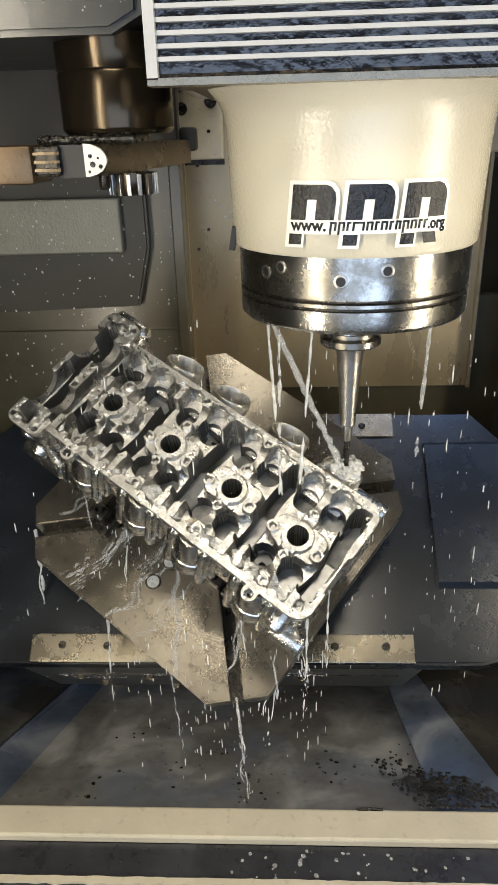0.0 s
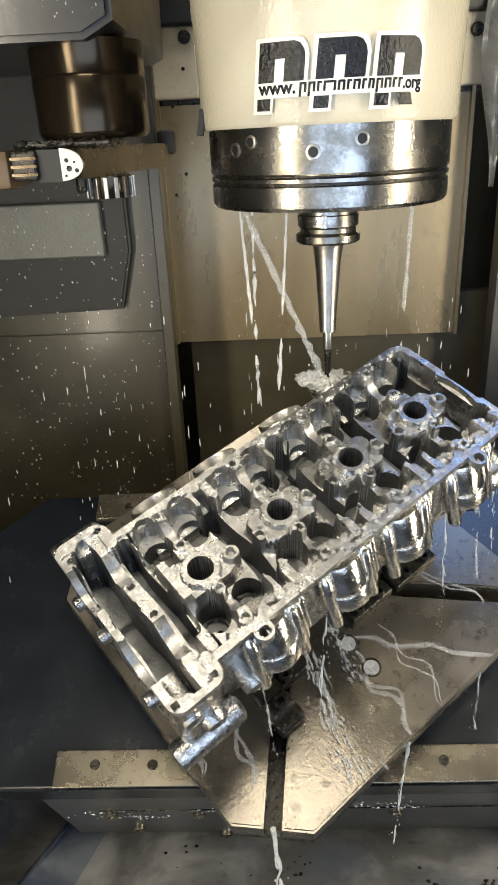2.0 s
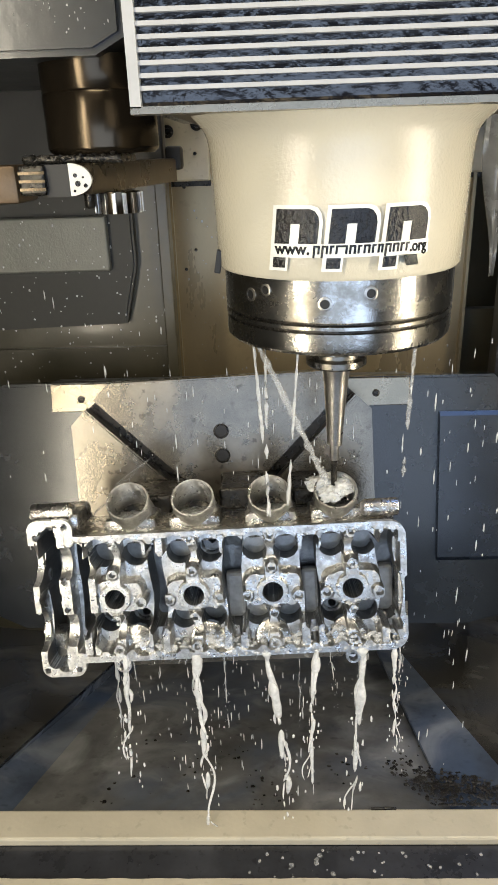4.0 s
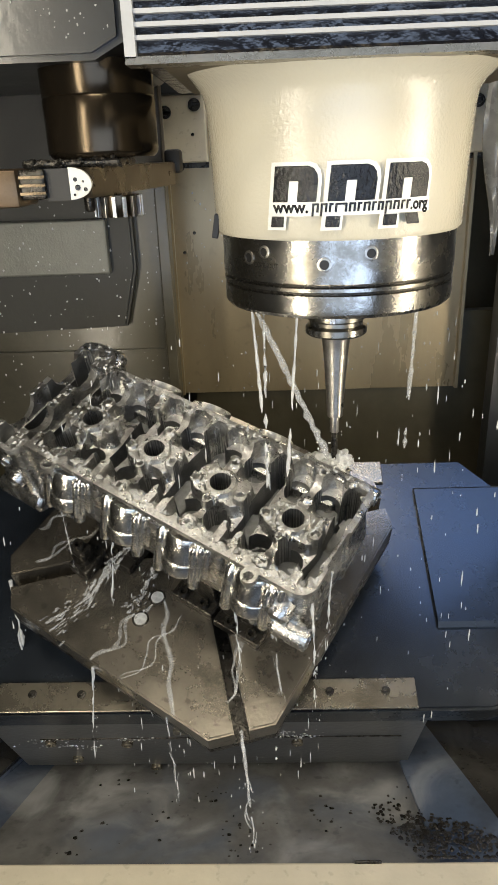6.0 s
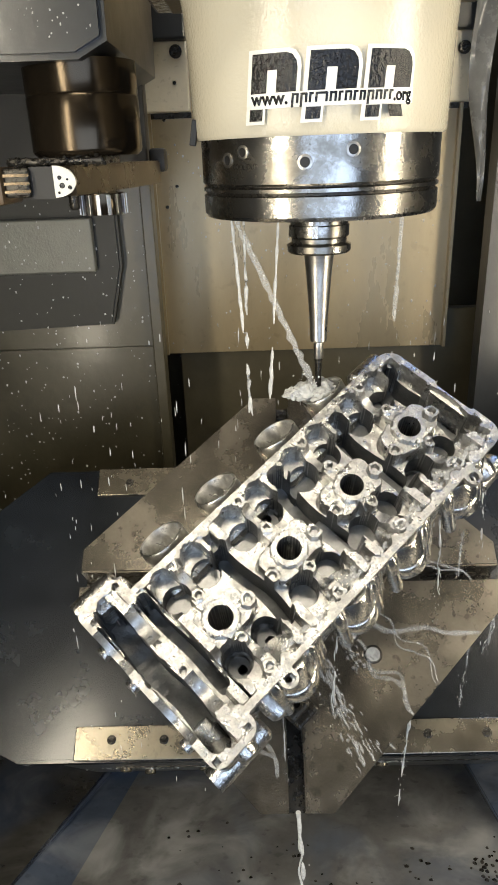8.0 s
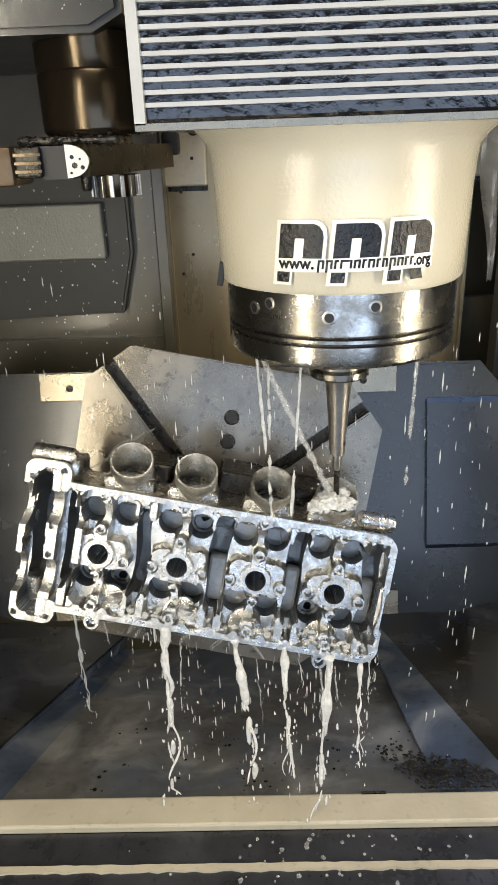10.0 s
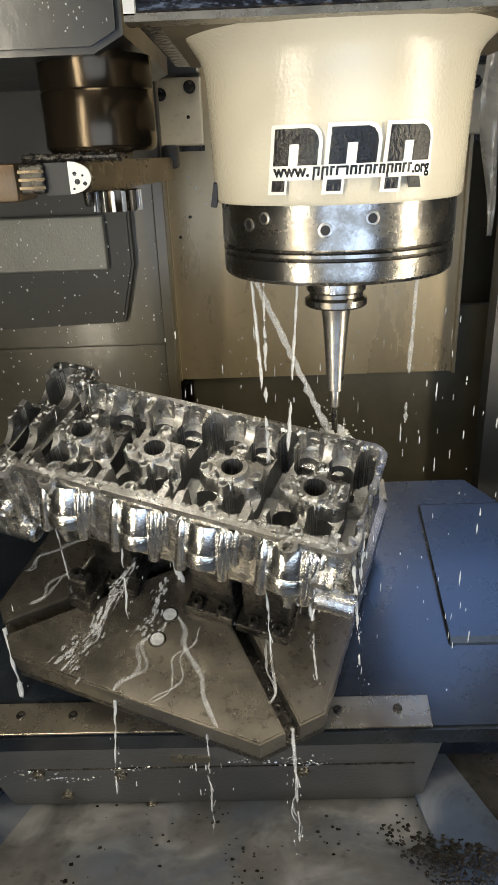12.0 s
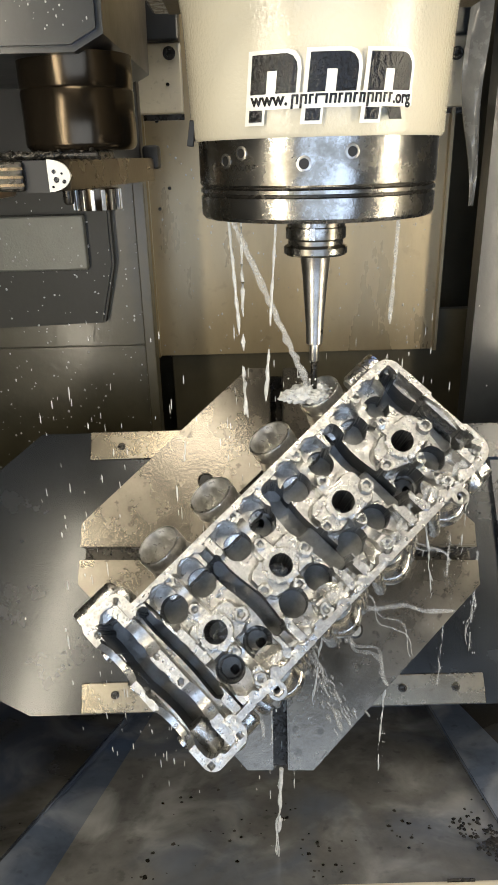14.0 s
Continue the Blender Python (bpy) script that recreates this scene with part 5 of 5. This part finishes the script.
def build_rivulets():
    t = thing("coolant_rivulets", "winding milky coolant rivulets and fans on the wet steel table", "coolant", kind="stuff")
    rng = random.Random(15)
    bm = bmesh.new()
    for x0, y0, x1, y1, r in ((-0.003, -0.085, 0.098, -0.203, 0.0032), (0.0, -0.10, -0.015, -0.203, 0.0030), (-0.13, -0.05, -0.165, -0.14, 0.0026), (0.10, -0.06, 0.15, -0.16, 0.0022),
                              (-0.15, -0.02, -0.20, -0.10, 0.0026), (0.04, -0.10, 0.03, -0.203, 0.0014), (-0.10, 0.10, -0.19, 0.02, 0.0018)):
        ph = rng.uniform(0, 50)
        for strand in range(2):
            pts, rad = [], []
            for i in range(41):
                s = i / 40
                w = 0.020 * noise.noise(Vector((s * 3.2, ph, strand * 0.35))) * min(1, 3 * s)
                pts.append((x0 + (x1 - x0) * s + w, y0 + (y1 - y0) * s, 0.0242))
                rad.append(r * (0.45 + 0.9 * abs(noise.noise(Vector((s * 8, ph, 4 + strand))))) * min(1, 0.2 + 4 * s, 0.3 + 5 * (1 - s)))
            rod(bm, pts, rad, 8)
    for v in bm.verts:
        v.co.z = 0.0242 + (v.co.z - 0.0242) * 0.2
    part("rivulet", bm, COOLANT_MIST, t, smooth=70)
    # sprays that spread where the ports pour on to the table
    for a, b, w0, w1, count in (((-0.045, -0.070, 0.080), (-0.092, -0.203, 0.026), 0.005, 0.020, 130), ((-0.012, -0.072, 0.060), (-0.018, -0.135, 0.026), 0.005, 0.016, 80)):
        bm = bmesh.new()
        a, b = Vector(a), Vector(b)
        side = Vector((a.y - b.y, b.x - a.x, 0)).normalized()
        for i in range(count):
            s0, u = rng.uniform(0, 0.92), rng.gauss(0, 0.5)
            s1 = min(1.06, s0 + rng.uniform(0.015, 0.09))
            pts, rad = [], []
            thick = rng.uniform(0.0004, 0.0017)
            for k in range(6):
                v = s0 + (s1 - s0) * k / 5
                q = a.lerp(b, v) + side * u * (w0 + (w1 - w0) * v ** 1.2)
                drop = b.z + (a.z - b.z) * max(0.0, 1 - v / 0.55) ** 0.6 if v < 0.55 else b.z
                pts.append((q.x + rng.uniform(-1, 1) * 0.0008, q.y, drop + 0.0006 + rng.uniform(0, 0.0010)))
                rad.append(thick * (0.35 if k in (0, 5) else 1))
            rod(bm, pts, rad, 6)
        part("spray", bm, COOLANT_MIST, t, "milky spray of poured coolant", smooth=70)
    return t


def build_wall_drops():
    t = thing("panel_droplets", "small bright coolant droplets clinging to the wet panels", "droplets", kind="stuff")
    rng = random.Random(12)
    bm = bmesh.new()
    for i in range(420):
        x, z = rng.uniform(-0.42, -0.07), rng.uniform(-0.22, 0.46) ** 1
        y = 0.2985
        if z > 0.235 and x < -0.12:
            y = 0.2765 if not (0.33 < z < 0.412 and x < -0.155) else 0.2605
        blob(bm, (x, y, z), rng.choice((0.0007, 0.0009, 0.0012, 0.0018)), rng, 0.5, rng.uniform(0.8, 1.5))
    for i in range(150):
        x = rng.uniform(-0.36, -0.05)
        z = 0.604 + abs(rng.gauss(0, 0.05))
        blob(bm, (x, -0.0805, z), rng.choice((0.0005, 0.0007, 0.0010)), rng, 0.5, rng.uniform(0.8, 1.8))
    for i in range(150):
        x = rng.uniform(-0.55, 0.6)
        blob(bm, (x, 0.6595, rng.uniform(-0.3, 0.3)), rng.uniform(0.0008, 0.002), rng, 0.5, 1.3)
    part("drops", bm, BEAD, t, smooth=70)
    return t


# ---------------------------------------------------------------- build
build_changer_panel()
build_tool_changer()
spindle = build_spindle()
tool = build_tool()
way_cover = build_way_cover()
plastic = build_strip_curtain()
tray = build_tray()
cradle = build_cradle()
table = build_table()
fixture = build_fixture()
head = build_head()
jets = build_jets()
splash = build_splash()
rivulets = build_rivulets()
build_wall_drops()
# where coolant leaves the head and the table, in the table's space
EDGE = ((-0.123, -0.100, 0.150, 0.09, 0.0016), (-0.040, -0.098, 0.150, 0.11, 0.0018), (0.121, -0.098, 0.150, 0.12, 0.0018), (0.166, -0.098, 0.152, 0.12, 0.0020), (0.205, -0.080, 0.190, 0.14, 0.0020),
        (0.207, -0.045, 0.200, 0.10, 0.0018), (0.177, -0.178, 0.020, 0.17, 0.0034), (-0.177, -0.178, 0.020, 0.20, 0.0036), (-0.020, -0.204, 0.0, 0.14, 0.0018), (0.09, -0.204, 0.0, 0.14, 0.0020))
# where it runs over the rim once the head leans far enough: place along the rim, length, thickness
RIM = ((-0.110, 0.19, 0.0052), (-0.030, 0.27, 0.0070), (0.050, 0.25, 0.0072), (0.105, 0.20, 0.0052), (0.156, 0.28, 0.0062), (0.192, 0.16, 0.0038))
streams = [(e, build_stream(20 + i, e[3], e[4], COOLANT if i % 3 else COOLANT_THIN)) for i, e in enumerate(EDGE)]
overflow = [(e, build_stream(60 + i, e[1], e[2], COOLANT_ROPE)) for i, e in enumerate(RIM)]
drops = [build_droplets(40 + i, 150, s, "loose coolant droplets falling through the machine") for i, s in enumerate(((0.24, 0.05, 0.22), (0.30, 0.12, 0.25), (0.12, 0.04, 0.12)))]


# ---------------------------------------------------------------- motion of the machine
def glide(values, t):
    """A smooth course through values at TIMES."""
    k = max(0, min(len(TIMES) - 2, sum(1 for x in TIMES if x <= t) - 1))

    def slope(i):
        a, b = max(0, i - 1), min(len(TIMES) - 1, i + 1)
        return (values[b] - values[a]) / (TIMES[b] - TIMES[a])

    h = TIMES[k + 1] - TIMES[k]
    u = (t - TIMES[k]) / h
    return ((2 * u ** 3 - 3 * u ** 2 + 1) * values[k] + (u ** 3 - 2 * u ** 2 + u) * h * slope(k)
            + (-2 * u ** 3 + 3 * u ** 2) * values[k + 1] + (u ** 3 - u ** 2) * h * slope(k + 1))


def base_pose(t):
    return pose(glide(SLIDE_X, t), glide(SLIDE_Y, t), 0)


def cradle_pose(t):
    return base_pose(t) @ pose(0, 0, 0, glide(TILT, t))


def table_pose(t):
    return cradle_pose(t) @ pose(0, TABLE_Y, 0, 0, 0, glide(TURN, t))


def motions():
    ts = [i / 10 for i in range(141)]
    walk(tray, [(t, base_pose(t)) for t in ts])
    walk(cradle, [(t, cradle_pose(t)) for t in ts])
    for ob in (table, fixture, head, rivulets):
        walk(ob, [(t, table_pose(t)) for t in ts])
    for ob in (spindle, tool, way_cover, plastic):
        walk(ob, [(t, pose(0, 0, glide(QUILL, t))) for t in ts])
    walk(jets, [(t, pose(0, 0, glide(QUILL, t) + 0.002 * math.sin(t * 23))) for t in ts])
    walk(splash, [(t, pose(SX, SY, 0.155 + glide(QUILL, t), 0, 0, 40 * math.sin(t * 9))) for t in ts])
    for k, (e, ob) in enumerate(streams):
        rows = []
        for t in ts:
            p = table_pose(t) @ Vector(e[:3])
            rows.append((t, pose(p.x, p.y, p.z, 2 * math.sin(7 * t + k), 3 * math.sin(5 * t + 2 * k), 35 * math.sin(3 * t + k))))
        walk(ob, rows)
    for k, (e, ob) in enumerate(overflow):
        rows = []
        for t in ts:
            u = max(0.0, min(1.0, (glide(TILT, t) - 51) / 11))
            low = -0.15 + 0.24 * max(0.0, min(1.0, (-5 - glide(TURN, t)) / 20))
            u *= max(0.0, min(1.0, (e[0] - low) / 0.03))
            u = u * u * (3 - 2 * u)
            p = table_pose(t) @ Vector((e[0] * 0.8, -0.02, 0.10)).lerp(Vector((e[0], -0.0925, 0.2225)), u)
            rows.append((t, pose(p.x, p.y, p.z, 2 * math.sin(7 * t + k), 3 * math.sin(5 * t + 2 * k), 25 * math.sin(3 * t + k))))
        walk(ob, rows)
    for k, ob in enumerate(drops):
        rows = []
        for i in range(71):
            t = i * 0.2
            top = (0.02, 0.05, -0.18)[k]
            y = (-0.12, -0.05, -0.16)[k]
            rows.append((t, pose(0.10 - 0.04 * k, y, top + 0.03, 0, 0, 20 * math.sin(t + k))))
            if t + 0.1668 < 14.0:
                rows.append((t + 0.1667, pose(0.10 - 0.04 * k, y, top - 0.22, 0, 0, 20 * math.sin(t + k))))
        walk(ob, rows)


motions()
